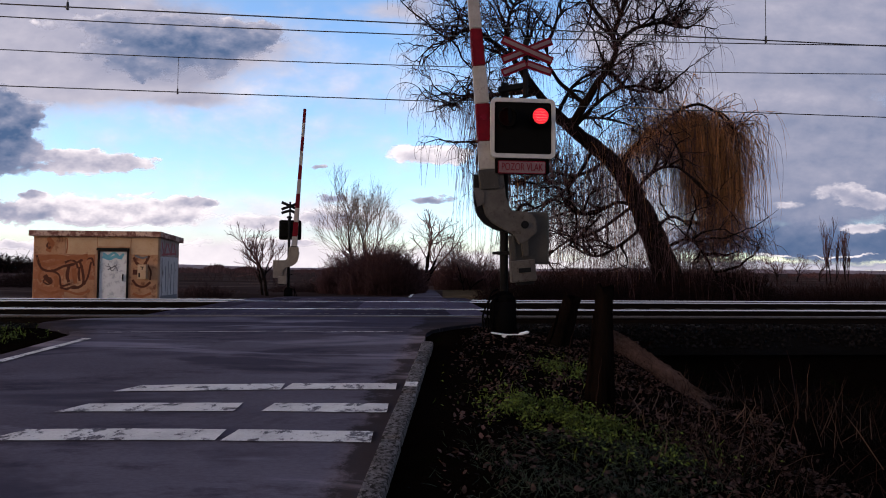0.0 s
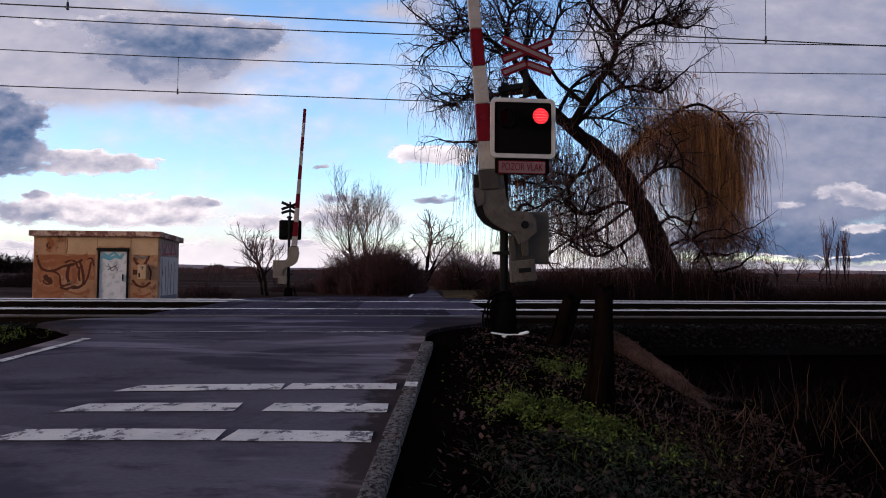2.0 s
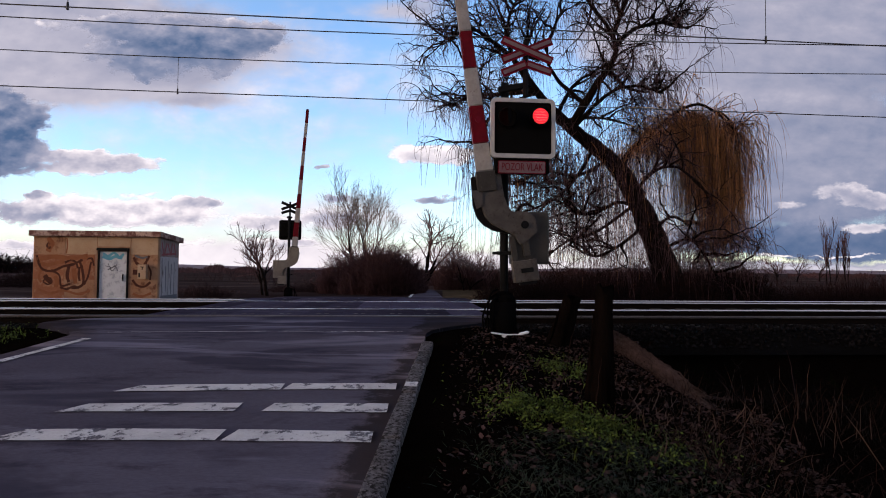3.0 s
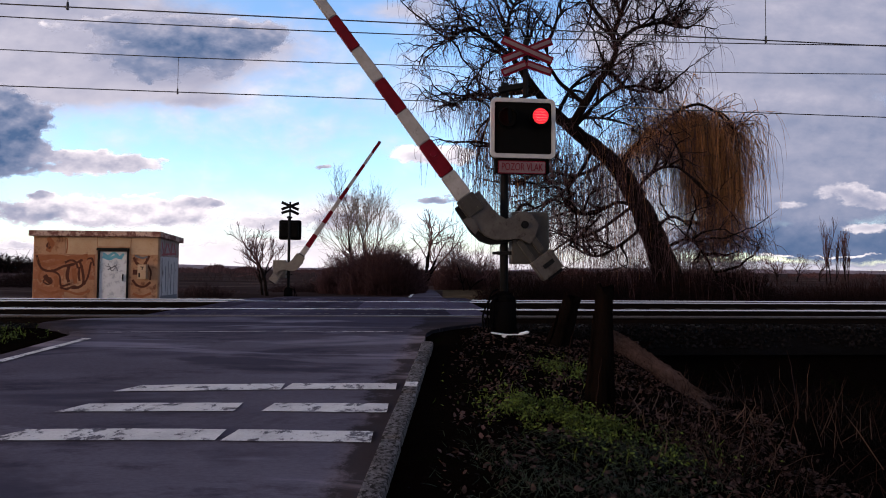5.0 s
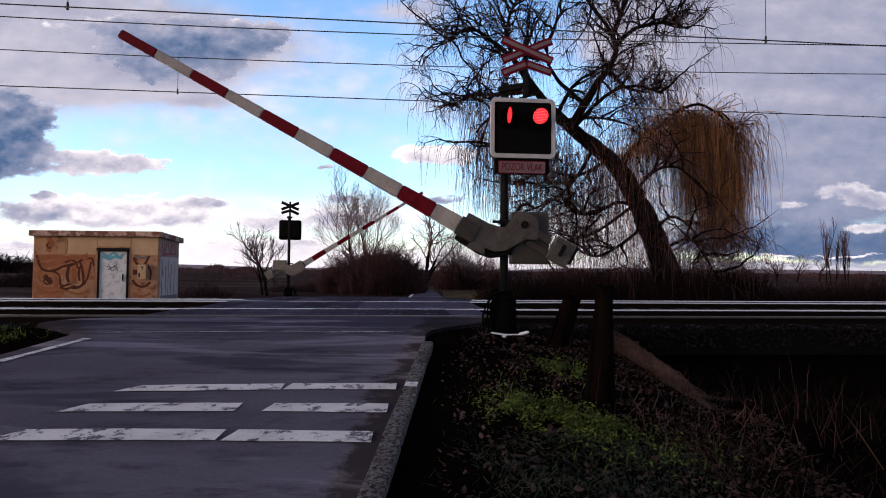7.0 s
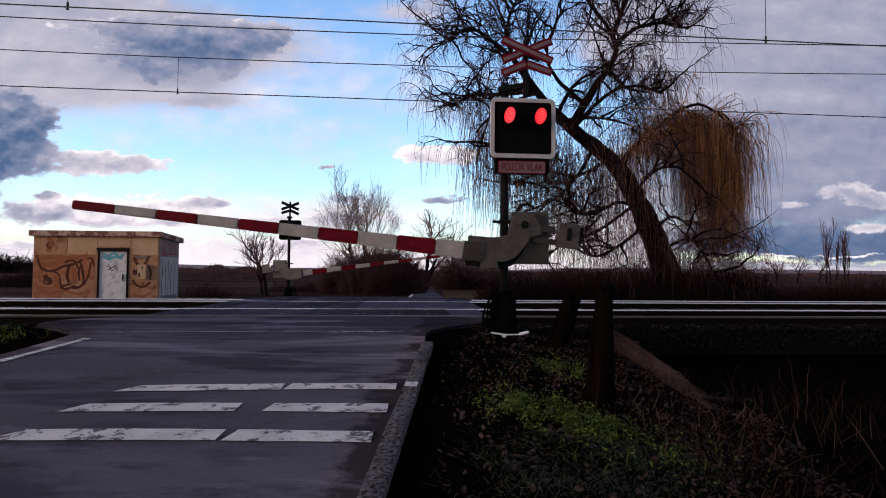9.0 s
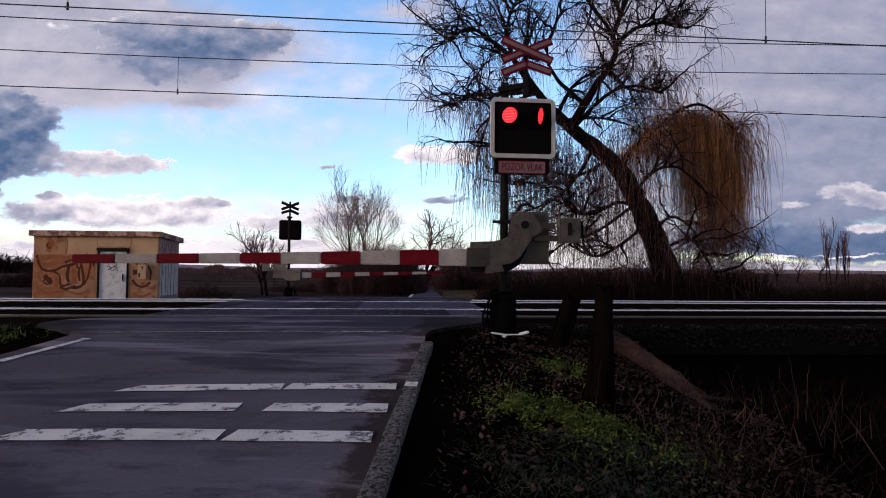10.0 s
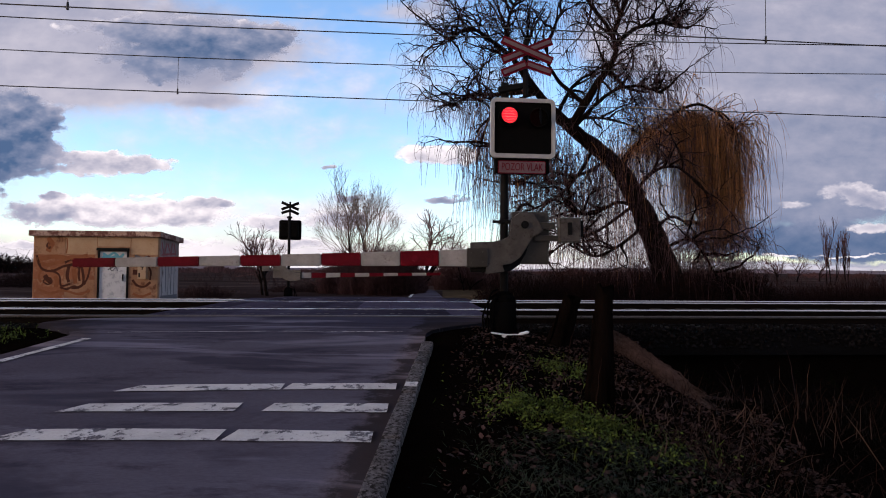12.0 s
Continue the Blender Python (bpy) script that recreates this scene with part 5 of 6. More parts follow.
def verge():
    rng = random.Random(7)
    leaves, weeds, dull, reeds = Bulk(), Bulk(), Bulk(), Bulk()
    for _ in range(13000):
        y = 1.8 + 6.2 * rng.random() ** 0.8
        x = max(-0.14 + 0.0525 * y, road_right(y) + 0.06) + rng.random() ** 0.8 * (2.1 + y * 0.12)
        if noise.noise(Vector((x * 3.1, y * 3.1, 6))) < rng.uniform(-0.3, 0.3):
            continue
        leaves.scrap(rests(x, y, 0.008), rng.uniform(0.01, 0.03), Vector((rng.gauss(0, 0.55), rng.gauss(0, 0.55), 1)).normalized(), rng)
    for _ in range(4000):
        y = rng.uniform(-8, 1.8)
        x = road_right(y) + 0.25 + rng.random() ** 0.8 * 3.2
        leaves.scrap(rests(x, y, 0.008), rng.uniform(0.014, 0.038), Vector((rng.gauss(0, 0.45), rng.gauss(0, 0.45), 1)).normalized(), rng)
    spots = ((0.72, 4.6, 0.2, 0.15, 2200), (1.05, 4.35, 0.26, 0.14, 2000), (1.3, 4.0, 0.3, 0.2, 800), (1.26, 6.05, 0.16, 0.25, 900), (0.5, 5.2, 0.3, 0.3, 80), (-5.6, 6.9, 0.3, 0.3, 1200), (-6.3, 7.1, 0.45, 0.4, 1800))
    for cx, cy, sx, sy, n in spots:
        for _ in range(int(n * 1.6)):
            x, y = rng.gauss(cx, sx), rng.gauss(cy, sy)
            if road_left(y) - 0.1 < x < road_right(y) + 0.25:
                continue
            k = noise.noise(Vector((x * 7, y * 7, 2)))
            if k < rng.uniform(-0.25, 0.15):
                continue
            p = rests(x, y, -0.005)
            if rng.random() < 0.85:
                weeds.scrap(p + Vector((0, 0, rng.uniform(0.01, 0.05 + 0.12 * max(0, k)))), rng.uniform(0.008, 0.019), Vector((rng.gauss(0, 0.5), rng.gauss(0, 0.5), 1)).normalized(), rng)
            else:
                weeds.blade(p, p + Vector((rng.gauss(0, 0.03), rng.gauss(0, 0.03), rng.uniform(0.04, 0.1))), 0.004, Vector((rng.gauss(0, 0.01), rng.gauss(0, 0.01), 0.005)))
    for _ in range(9000):
        x, y = rng.gauss(1.05, 0.4), rng.uniform(2.4, 4.1)
        if rng.random() > 0.35 + 0.6 * noise.noise(Vector((x * 1.4, y * 1.4, 4))):
            continue
        p = rests(x, y, -0.005)
        dull.blade(p, p + Vector((rng.gauss(0, 0.05), rng.gauss(0, 0.05), rng.uniform(0.025, 0.065))), 0.0022, Vector((rng.gauss(0, 0.02), rng.gauss(0, 0.02), 0.01)))
    for _ in range(7000):
        y = rng.uniform(2.2, 8.0)
        x = rng.uniform(1.5 + 0.05 * y, 2.0 + y * 0.85)
        if rng.random() > 0.5 + 0.8 * noise.noise(Vector((x * 0.9, y * 0.9, 8))):
            continue
        p = rests(x, y, -0.02)
        h = rng.uniform(0.05, 0.3)
        reeds.blade(p, p + Vector((rng.gauss(0, 0.6) * h, rng.gauss(0, 0.6) * h, h)), rng.uniform(0.0012, 0.003), Vector((rng.gauss(0, 0.22) * h, rng.gauss(0, 0.22) * h, 0.05 * h)))
    straw = Bulk()
    for _ in range(620):
        y = rng.uniform(2.4, 7.0)
        x = rng.uniform(1.5 + 0.1 * y, 1.9 + y * 0.8)
        if noise.noise(Vector((x * 1.3, y * 1.3, 5))) < -0.05:
            continue
        p = rests(x, y, -0.02)
        h = 0.05 + 0.2 * rng.random() ** 1.8
        straw.blade(p, p + Vector((rng.gauss(0.1, 0.45) * h, rng.gauss(0, 0.4) * h, h)), rng.uniform(0.001, 0.0028), Vector((rng.gauss(0, 0.2) * h, rng.gauss(0, 0.2) * h, 0.12 * h)))
    for _ in range(300):                                            # broad bleached blades beside the log
        p = rests(rng.gauss(1.95, 0.38), rng.gauss(4.5, 0.55), -0.01)
        h = rng.uniform(0.05, 0.2)
        straw.blade(p, p + Vector((rng.gauss(0.1, 0.6) * h, rng.gauss(0, 0.4) * h, h)), rng.uniform(0.002, 0.0048), Vector((rng.gauss(0, 0.3) * h, rng.gauss(0, 0.2) * h, 0.2 * h)))
    for _ in range(70):                                             # taller bent reeds at the edge of the ditch
        p = rests(rng.gauss(3.05, 0.45), rng.gauss(4.9, 0.4), -0.02)
        h = rng.uniform(0.18, 0.5)
        straw.blade(p, p + Vector((rng.gauss(0.05, 0.3) * h, rng.gauss(0, 0.2) * h, h)), rng.uniform(0.0016, 0.0036), Vector((rng.gauss(0, 0.14) * h, rng.gauss(0, 0.1) * h, 0.18 * h)))
    tagged(straw.make("dry_straw", STRAW), "pale bent dry straw standing in the bank grass", "straw", kind="stuff")
    for _ in range(900):
        y = 2.2 + 5 * rng.random()
        x = road_right(y) + 0.35 + rng.random() * (2.2 + y * 0.12)
        leaves.scrap(rests(x, y, 0.014), rng.uniform(0.014, 0.03), Vector((rng.gauss(0, 0.7), rng.gauss(0, 0.7), 1)).normalized(), rng)
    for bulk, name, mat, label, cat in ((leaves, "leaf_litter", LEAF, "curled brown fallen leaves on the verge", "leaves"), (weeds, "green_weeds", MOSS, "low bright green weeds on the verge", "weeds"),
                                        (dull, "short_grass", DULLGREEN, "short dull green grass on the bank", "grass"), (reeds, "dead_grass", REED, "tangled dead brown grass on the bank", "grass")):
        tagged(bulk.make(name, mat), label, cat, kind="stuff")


verge()


def stump(at, height, r, lean, label, seed):
    rng = random.Random(seed)
    b = Bulk()
    n = 9
    pts = [Vector((lean * (i / n), 0.02 * math.sin(i), -0.15 + (height + 0.15) * i / n)) for i in range(n + 1)]
    b.tube(pts, [r * (1.25 - 0.35 * min(1, i / 3) + 0.08 * noise.noise(Vector((i * 0.7, seed, 0)))) for i in range(n + 1)], 12)
    for k in range(12):
        b.v[-12 + k] = b.v[-12 + k] + Vector((0, 0, rng.uniform(-0.09, 0.05)))
    flares = []
    for k in range(7):
        a = rng.uniform(0, 6.28)
        top = rng.uniform(0.4, 0.95) * height
        q = Vector((math.cos(a), math.sin(a), 0)) * r
        flare = Bulk()
        flares.append(flare)
        flare.tube([q * 1.3 + Vector((0, 0, -0.1)), q * 1.02 + Vector((lean * 0.5 * top / height, 0, top * 0.5)), q * 0.95 + Vector((lean * top / height, 0, top))], [0.035, 0.022, 0.008], 5)
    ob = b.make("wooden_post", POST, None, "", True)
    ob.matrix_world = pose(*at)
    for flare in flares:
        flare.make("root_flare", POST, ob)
    return tagged(ob, label, "post", "old posts on the verge")


stump(rests(1.29, 4.77), 1.0, 0.082, 0.05, "thick dark old wooden post on the verge", 1)
stump(rests(1.42, 7.2), 0.62, 0.12, 0.2, "short dark leaning wooden stump on the verge", 2)


def fallen_log():
    b = Bulk()
    path = curve_path([rests(2.28, 8.1, 0.04), rests(2.34, 7.3, 0.05), rests(2.4, 6.4, 0.06), rests(2.4, 5.15, -0.02)], 8)
    b.tube(path, [0.125 - 0.085 * i / len(path) + 0.012 * noise.noise(Vector((i * 0.6, 0, 0))) for i in range(len(path))], 12)
    rng = random.Random(29)
    log = b.make("fallen_log", LOG, None, "", True)
    shreds = Bulk()
    for _ in range(620):
        i = rng.randrange(0, len(path) - 7)
        a = rng.uniform(-0.4, 3.5)
        off = Vector((math.cos(a), 0, math.sin(a))) * (0.13 - 0.085 * i / len(path))
        pts = [path[i + k] + off * (1 + rng.uniform(-0.05, 0.3)) + Vector((rng.gauss(0, 0.016), 0, 0)) for k in range(0, rng.randrange(3, 8))]
        shreds.tube(pts, [rng.uniform(0.003, 0.009)] * len(pts), 3)
    tagged(shreds.make("shredded_bark", LOG, log), "loose shredded bark", kind="stuff")
    tagged(log, "weathered reddish brown log lying down the bank", "log")



fallen_log()


def twig_stalks():
    rng = random.Random(17)
    for x, y, h in ((1.0, 5.0, 0.75), (1.22, 4.6, 0.6), (1.9, 4.3, 0.4), (2.15, 4.0, 0.35), (2.6, 4.4, 0.5), (3.1, 4.8, 0.45), (0.62, 5.9, 0.3), (3.3, 5.4, 0.7), (3.9, 5.2, 0.6)):
        b = Bulk()
        w = wander(rests(x, y, -0.03), (rng.uniform(-0.4, 0.6), rng.uniform(-0.3, 0.3), 1), h, rng, 0.2, 0, 7)
        b.tube(w, [0.006 * (1 - 0.6 * k / 7) for k in range(8)], 5)
        tagged(b.make("dry_stalk", REED), "thin pale dry stalk on the verge", "stalk", "dry stalks on the verge")


twig_stalks()


def plastic_scrap():
    b = box((0.2, 0.1, 0.012), (-0.1, 0, 0.0), 0.004, Matrix.Rotation(radians(8), 3, "Y"))
    box((0.2, 0.04, 0.012), (0.1, 0.0, -0.01), 0.004, bm=b)
    box((0.12, 0.09, 0.026), (0.22, 0.0, 0.01), 0.012, Matrix.Rotation(radians(-14), 3, "Y"), bm=b)
    box((0.05, 0.05, 0.06), (-0.04, -0.02, -0.03), 0.01, bm=b)
    ob = part("plastic_scrap", b, PLASTIC)
    p = rests(0.82, 7.38)
    ob.matrix_world = pose(p.x, p.y, p.z + 0.045, 0, 0, 3)
    tagged(ob, "crumpled strip of white plastic at the mast foot", "litter")


plastic_scrap()


# ---- clouds ----
def cloud_sheet(name, label, blobs, seed, far, relief, puffy):
    """A far curved sheet of cloud that lets the clear sky through. Each blob: place and reach (as slopes of the line of sight), weight, tone 0 dark to 1 white. puffy: 0 a soft veil, 1 heaped cloud with firm edges."""
    m = bpy.data.materials.new(name)
    m.use_nodes = True
    m.cycles.emission_sampling = "NONE"
    nt = m.node_tree
    nt.nodes.clear()
    N, K = nt.nodes.new, nt.links.new

    def math_node(op, a, b=None, c=None):
        n = N("ShaderNodeMath")
        n.operation = op
        for i, val in enumerate((a, b, c)):
            if val is None:
                continue
            if hasattr(val, "is_linked"):
                K(val, n.inputs[i])
            else:
                n.inputs[i].default_value = val
        return n.outputs[0]

    tc, sep = N("ShaderNodeTexCoord"), N("ShaderNodeSeparateXYZ")
    K(tc.outputs["Object"], sep.inputs[0])
    u = math_node("DIVIDE", sep.outputs[0], sep.outputs[1])
    v = math_node("DIVIDE", sep.outputs[2], sep.outputs[1])
    comb = N("ShaderNodeCombineXYZ")
    K(u, comb.inputs[0])
    K(math_node("MULTIPLY", v, 1.7), comb.inputs[1])
    comb.inputs[2].default_value = seed

    def fbm(vec, scale, detail, rough, warp=0.0):
        n = N("ShaderNodeTexNoise")
        K(vec, n.inputs["Vector"])
        for key, val in (("Scale", scale), ("Detail", detail), ("Roughness", rough), ("Distortion", warp)):
            n.inputs[key].default_value = val
        return n.outputs["Fac"]

    def heaps(vec):
        """Rounded heaps at several sizes, warped a little."""
        n = N("ShaderNodeTexVoronoi")
        n.feature = "SMOOTH_F1"
        K(vec, n.inputs["Vector"])
        for key, val in (("Scale", 16.0), ("Detail", 3.0), ("Roughness", 0.55), ("Lacunarity", 2.2), ("Smoothness", 0.7)):
            n.inputs[key].default_value = val
        return math_node("SUBTRACT", 0.62, n.outputs["Distance"])

    def shifted(vec, du, dv):
        n = N("ShaderNodeVectorMath")
        n.operation = "ADD"
        n.inputs[1].default_value = (du, dv, 0)
        K(vec, n.inputs[0])
        return n.outputs[0]

    def body(vec):
        soft = math_node("SUBTRACT", fbm(vec, 10, 8, 0.58, 0.15), 0.5)
        if not puffy:
            return soft
        return math_node("MULTIPLY_ADD", heaps(vec), 0.75 * puffy, math_node("MULTIPLY", soft, 0.7))

    big = fbm(comb.outputs[0], 3.5, 6, 0.55)
    mid = body(comb.outputs[0])
    above = body(shifted(comb.outputs[0], -0.01, 0.03))
    fine = math_node("SUBTRACT", fbm(shifted(comb.outputs[0], 5, 2), 30, 6, 0.6), 0.5)
    du = math_node("MULTIPLY_ADD", big, 0.12, -0.06)
    dv = math_node("MULTIPLY", fine, 0.03)
    uu = math_node("ADD", math_node("ADD", u, du), dv)
    vv = math_node("ADD", v, math_node("ADD", math_node("MULTIPLY", dv, 0.8), math_node("MULTIPLY", du, 0.25)))
    cover = tone = None
    for cx, cy, rx, ry, wgt, tn in blobs:
        a, b = math_node("DIVIDE", math_node("SUBTRACT", uu, cx), rx), math_node("DIVIDE", math_node("SUBTRACT", vv, cy), ry)
        d2 = math_node("ADD", math_node("MULTIPLY", a, a), math_node("MULTIPLY", b, b))
        g = math_node("MULTIPLY", math_node("POWER", 2.71828, math_node("MULTIPLY", d2, -1.0)), wgt)
        gt = math_node("MULTIPLY", g, math_node("MULTIPLY_ADD", b, 0.16 * puffy, tn))
        cover = g if cover is None else math_node("ADD", cover, g)
        tone = gt if tone is None else math_node("ADD", tone, gt)
    tone = math_node("DIVIDE", tone, math_node("ADD", cover, 0.02))
    dens = math_node("ADD", cover, math_node("MULTIPLY", mid, 0.8))
    alpha = ramp(nt, dens, 0.3, 0.52) if puffy else ramp(nt, dens, 0.15, 0.8)
    shade = math_node("ADD", tone, math_node("MULTIPLY_ADD", big, 0.4, -0.2))
    shade = math_node("ADD", shade, math_node("MULTIPLY", math_node("SUBTRACT", mid, above), 0.75 * relief))
    shade = math_node("ADD", shade, math_node("MULTIPLY", fine, 0.3 * relief))
    if puffy:                                                       # thin rims let the low sun through
        shade = math_node("ADD", shade, ramp(nt, dens, 0.4, 0.75, 0.14, -0.06))
    cr = N("ShaderNodeValToRGB")
    K(shade, cr.inputs[0])
    stops = cr.color_ramp.elements
    stops[0].position, stops[0].color = 0.0, (0.03, 0.054, 0.103, 1)
    stops[1].position, stops[1].color = 1.0, (0.385, 0.362, 0.37, 1)
    for pos, col in ((0.3, (0.083, 0.1, 0.148)), (0.55, (0.152, 0.156, 0.196)), (0.78, (0.255, 0.245, 0.27))):
        e = stops.new(pos)
        e.color = (*col, 1)
    em, tr, mx, out = N("ShaderNodeEmission"), N("ShaderNodeBsdfTransparent"), N("ShaderNodeMixShader"), N("ShaderNodeOutputMaterial")
    K(cr.outputs[0], em.inputs[0])
    K(alpha, mx.inputs[0])
    K(tr.outputs[0], mx.inputs[1])
    K(em.outputs[0], mx.inputs[2])
    K(mx.outputs[0], out.inputs[0])
    verts, faces = [], []
    na, ne = 40, 16
    for j in range(ne + 1):
        el = radians(-0.6 + 48 * j / ne)
        for i in range(na + 1):
            az = radians(-66 + 132 * i / na)
            verts.append((math.sin(az) * math.cos(el) * far, math.cos(az) * math.cos(el) * far, math.sin(el) * far))
    faces = [(j * (na + 1) + i, j * (na + 1) + i + 1, (j + 1) * (na + 1) + i + 1, (j + 1) * (na + 1) + i) for j in range(ne) for i in range(na)]
    me = bpy.data.meshes.new(name)
    me.from_pydata(verts, [], faces)
    ob = finish(name, me, m, None, "", True)
    ob.visible_shadow = False
    return tagged(ob, label, "clouds", kind="structure")


veil_west = cloud_sheet("cloud_veil", "soft lilac grey evening cloud veil", [
    (-0.742, 0.429, 0.254, 0.083, 1.10, 0.54), (-0.493, 0.381, 0.122, 0.051, 1.20, 0.25), (-0.659, 0.324, 0.147, 0.039, 0.70, 0.58), (-0.344, 0.397, 0.078, 0.031, 0.50, 0.42), (-0.067, 0.460, 0.078, 0.022, 0.45, 0.50), (-0.451, 0.293, 0.069, 0.012, 0.40, 0.40), (-1.077, 0.366, 0.254, 0.254, 1.00, 0.50), (-0.425, 0.019, 0.636, 0.025, 0.80, 0.93), (0.000, 0.006, 0.881, 0.011, 1.20, 0.98), (-0.358, 0.088, 0.548, 0.049, 0.50, 0.97), (-0.283, 0.302, 0.685, 0.186, 0.40, 0.92)], 1.7, 2500, 0.35, 0)
heaps_west = cloud_sheet("heaped_clouds", "dark blue and pinkish white heaped evening clouds", [
    (-0.498, 0.391, 0.147, 0.065, 1.15, 0.34), (-0.359, 0.402, 0.078, 0.037, 0.80, 0.40), (-0.643, 0.430, 0.088, 0.022, 0.50, 0.50), (-0.770, 0.246, 0.073, 0.057, 1.50, 0.16), (-0.844, 0.233, 0.098, 0.078, 1.50, 0.16), (-0.591, 0.181, 0.108, 0.021, 1.10, 0.74), (-0.646, 0.200, 0.044, 0.009, 0.70, 0.90), (-0.623, 0.097, 0.103, 0.035, 1.10, 0.92), (-0.490, 0.092, 0.093, 0.027, 1.05, 0.95), (-0.750, 0.094, 0.054, 0.025, 1.00, 0.62), (-0.427, 0.114, 0.041, 0.008, 1.00, 0.46), (-0.712, 0.127, 0.023, 0.006, 0.95, 0.40), (-0.328, 0.080, 0.064, 0.020, 0.95, 0.88), (-0.205, 0.085, 0.069, 0.023, 1.00, 0.82), (-0.193, 0.124, 0.031, 0.008, 0.90, 0.45), (-0.034, 0.118, 0.047, 0.013, 1.10, 0.44)], 4.3, 2300, 0.7, 1)
wisps_west = cloud_sheet("low_clouds", "small pale pink low evening clouds", [
    (-0.010, 0.203, 0.098, 0.023, 1.15, 0.92), (-0.709, 0.039, 0.127, 0.014, 0.95, 0.84), (-0.513, 0.045, 0.186, 0.012, 0.80, 0.92), (-0.212, 0.179, 0.022, 0.006, 0.85, 0.50), (-0.535, 0.126, 0.088, 0.010, 0.60, 0.90), (-0.278, 0.045, 0.078, 0.010, 0.80, 0.85)], 9.2, 2350, 0.6, 1)
bank_east = cloud_sheet("cloud_bank", "heavy grey evening cloud bank above a pale horizon", [
    (0.629, 0.420, 0.323, 0.108, 1.30, 0.52), (0.390, 0.438, 0.147, 0.069, 0.70, 0.64), (0.597, 0.301, 0.098, 0.015, 0.60, 0.72), (0.655, 0.230, 0.215, 0.054, 1.30, 0.42), (0.624, 0.131, 0.215, 0.049, 1.30, 0.34), (0.479, 0.338, 0.147, 0.098, 0.90, 0.60), (0.633, 0.054, 0.186, 0.022, 2.00, 0.02), (0.799, 0.043, 0.117, 0.015, 1.50, 0.06), (0.632, 0.014, 0.254, 0.005, 1.30, 0.72), (0.290, 0.049, 0.147, 0.044, 0.80, 0.98), (0.300, 0.148, 0.117, 0.088, 0.55, 0.84), (1.200, 0.284, 0.343, 0.343, 1.10, 0.45)], 6.1, 2450, 0.5, 0)
heaps_east = cloud_sheet("heaped_clouds", "pale heaped clouds before the grey bank", [
    (0.693, 0.151, 0.059, 0.018, 0.62, 0.50), (0.752, 0.130, 0.059, 0.023, 0.72, 0.52), (0.600, 0.121, 0.059, 0.014, 0.60, 0.56), (0.731, 0.080, 0.049, 0.014, 0.80, 0.72), (0.701, 0.029, 0.078, 0.004, 0.70, 0.90), (0.574, 0.031, 0.044, 0.004, 0.70, 0.90)], 12.4, 2400, 0.8, 0.6)


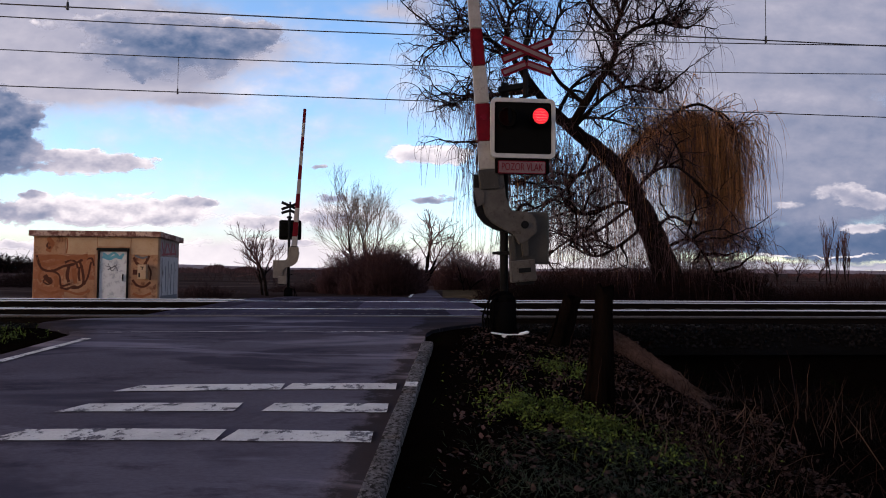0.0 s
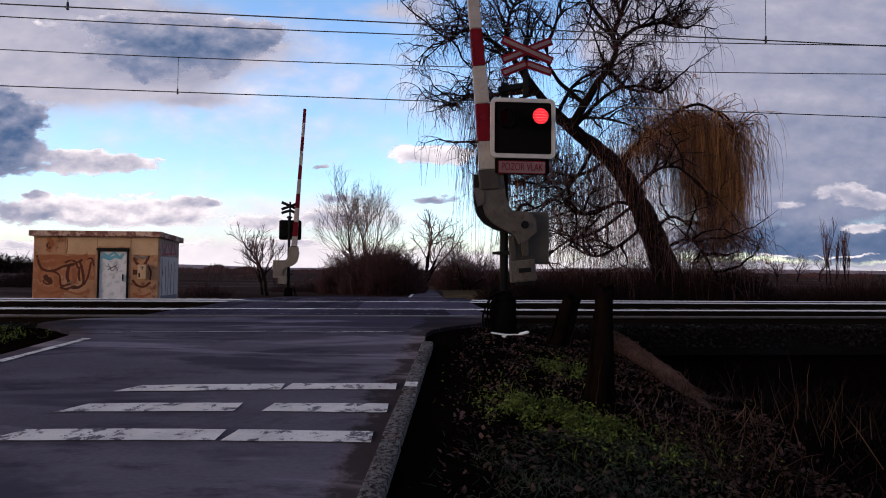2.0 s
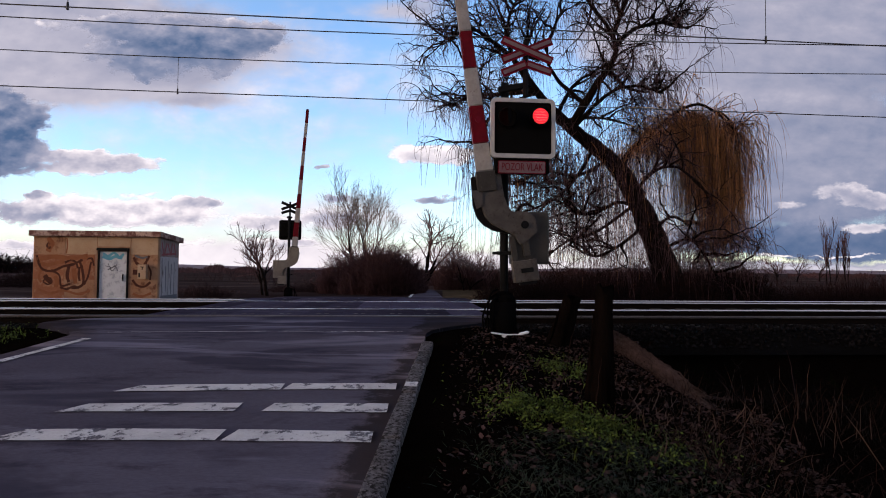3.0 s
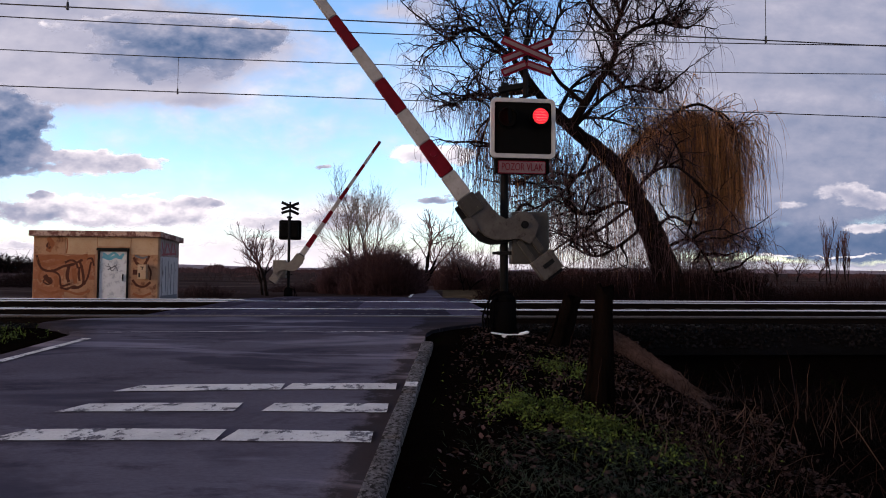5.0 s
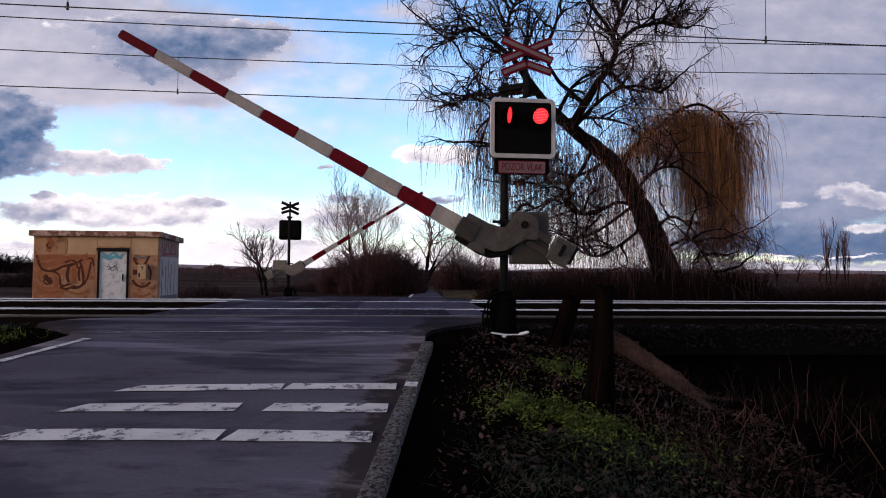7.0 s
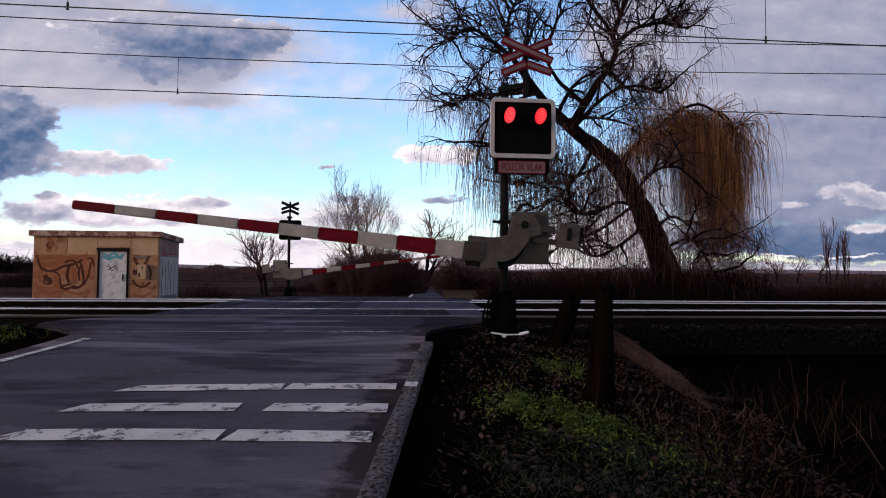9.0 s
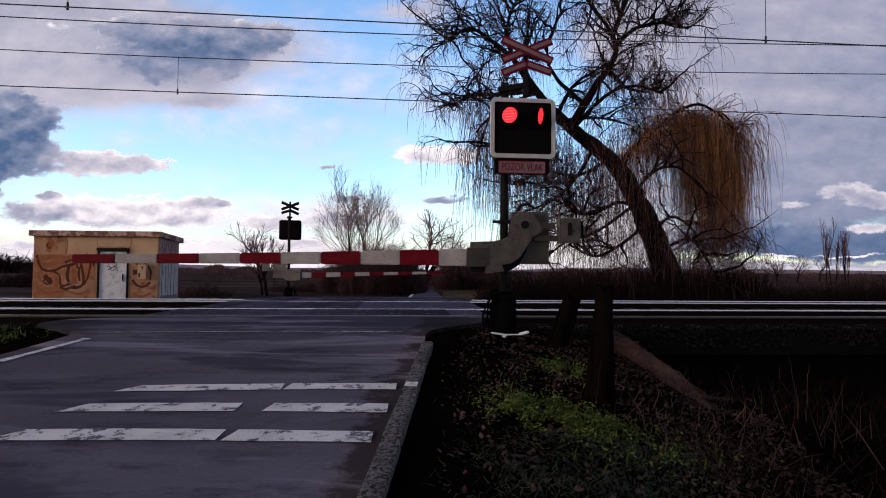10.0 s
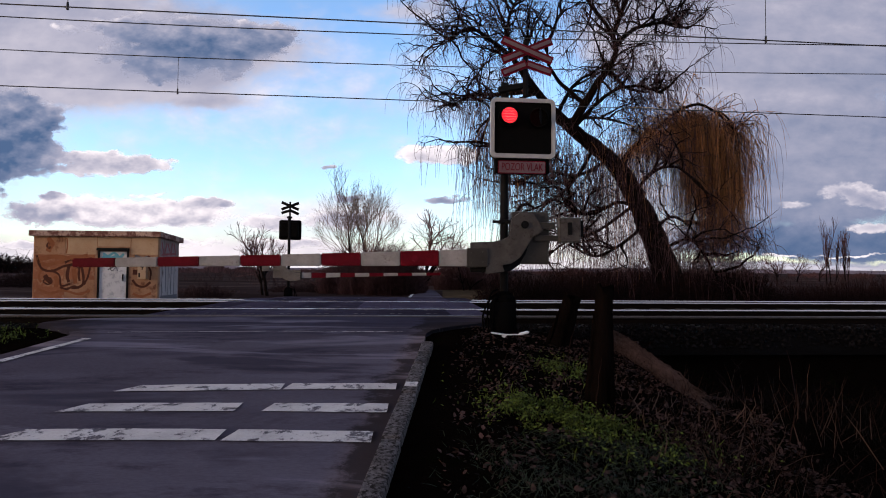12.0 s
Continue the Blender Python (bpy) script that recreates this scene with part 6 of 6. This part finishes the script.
def cloud_ceiling():
    """The same cloud cover overhead, to the sides and behind, out of view."""
    m = bpy.data.materials.new("cloud_ceiling")
    m.use_nodes = True
    m.cycles.emission_sampling = "NONE"
    nt = m.node_tree
    nt.nodes.clear()
    n = noise_of(nt, 0.0016, 6, 0.6)
    em, tr, mx, out = (nt.nodes.new(k) for k in ("ShaderNodeEmission", "ShaderNodeBsdfTransparent", "ShaderNodeMixShader", "ShaderNodeOutputMaterial"))
    nt.links.new(mixer(nt, ramp(nt, noise_of(nt, 0.004, 6, 0.6, offset=(5, 1, 2)), 0.3, 0.7), (0.08, 0.09, 0.125), (0.2, 0.19, 0.215)), em.inputs[0])
    nt.links.new(ramp(nt, n, 0.3, 0.46), mx.inputs[0])
    nt.links.new(tr.outputs[0], mx.inputs[1])
    nt.links.new(em.outputs[0], mx.inputs[2])
    nt.links.new(mx.outputs[0], out.inputs[0])
    v, f = [], []
    na, ne = 48, 16
    for j in range(ne + 1):
        el = radians(-1 + 91 * j / ne)
        for i in range(na + 1):
            az = radians(360 * i / na)
            v.append((math.sin(az) * math.cos(el) * 2600, math.cos(az) * math.cos(el) * 2600, math.sin(el) * 2600))
    for j in range(ne):
        for i in range(na):
            a = 360 * (i + 0.5) / na
            if min(a, 360 - a) < 58 and 91 * (j + 0.5) / ne < 42:
                continue
            f.append((j * (na + 1) + i, j * (na + 1) + i + 1, (j + 1) * (na + 1) + i + 1, (j + 1) * (na + 1) + i))
    me = bpy.data.meshes.new("cloud_ceiling")
    me.from_pydata(v, [], f)
    ob = finish("cloud_ceiling", me, m, None, "", True)
    ob.visible_shadow = False
    tagged(ob, "broken grey evening clouds overhead", "clouds", kind="structure")


cloud_ceiling()


# ---- what moves ----
SWAPS = [0.29 + 0.513 * i for i in range(23)]


def motions():
    near_deg = [(0.0, 5.2), (2.7, 5.2), (2.85, 5.8), (3.0, 8.3), (3.2, 13.0), (4.0, 24.2), (4.8, 34.5), (5.0, 37.0), (5.5, 43.4), (6.0, 48.9), (6.5, 55.2), (7.0, 61.4), (7.2, 63.7), (8.0, 73.2), (8.8, 81.8), (9.0, 84.0), (9.5, 87.3), (10.0, 90.8), (10.2, 91.4), (10.5, 90.2), (10.8, 90.4), (11.4, 91.3), (12.0, 91.3)]
    far_deg = [(0.0, 3.4), (2.8, 3.4), (3.0, 4.4), (3.2, 8.0), (4.0, 19.0), (4.8, 30.8), (5.0, 33.3), (5.5, 39.7), (6.0, 45.9), (6.5, 52.0), (7.0, 57.9), (7.2, 60.3), (8.0, 70.5), (8.8, 80.5), (9.0, 82.4), (9.5, 85.8), (10.0, 88.5), (10.3, 89.2), (12.0, 89.0)]
    for ob, rows, lit in ((near_boom, near_deg, True), (far_boom, far_deg, False)):
        walk(ob, [(t, pose(0.232, BOOM_SIDE[lit], 1.37, 0, 90.0 - a, 0)) for t, a in rows])
    # the two lamps light in turn: each lens turns face on while it is lit and edge on while it is dark
    for k, lens in enumerate(near_lamps):
        at = lens.matrix_basis.translation.copy()
        off = -115.0
        rows = [(0.0, 0 if k else off)]
        for i, t in enumerate(SWAPS):
            lit = (i % 2 == 0) != bool(k)
            rows += [(t - 0.1, off if lit else 0), (t, off / 2), (t + 0.1, 0 if lit else off)]
        rows.append((CLIP, rows[-1][1]))
        walk(lens, [(t, pose(at.x, at.y, at.z, 0, 0, a)) for t, a in rows])
    for sheet, turn in ((veil_west, -1.45), (heaps_west, -1.35), (wisps_west, -0.9), (bank_east, -0.3), (heaps_east, -0.45)):
        walk(sheet, [(0.0, pose(0, 0, 0, 0, 0, 0)), (CLIP, pose(0, 0, 0, 0, 0, turn))])


motions()
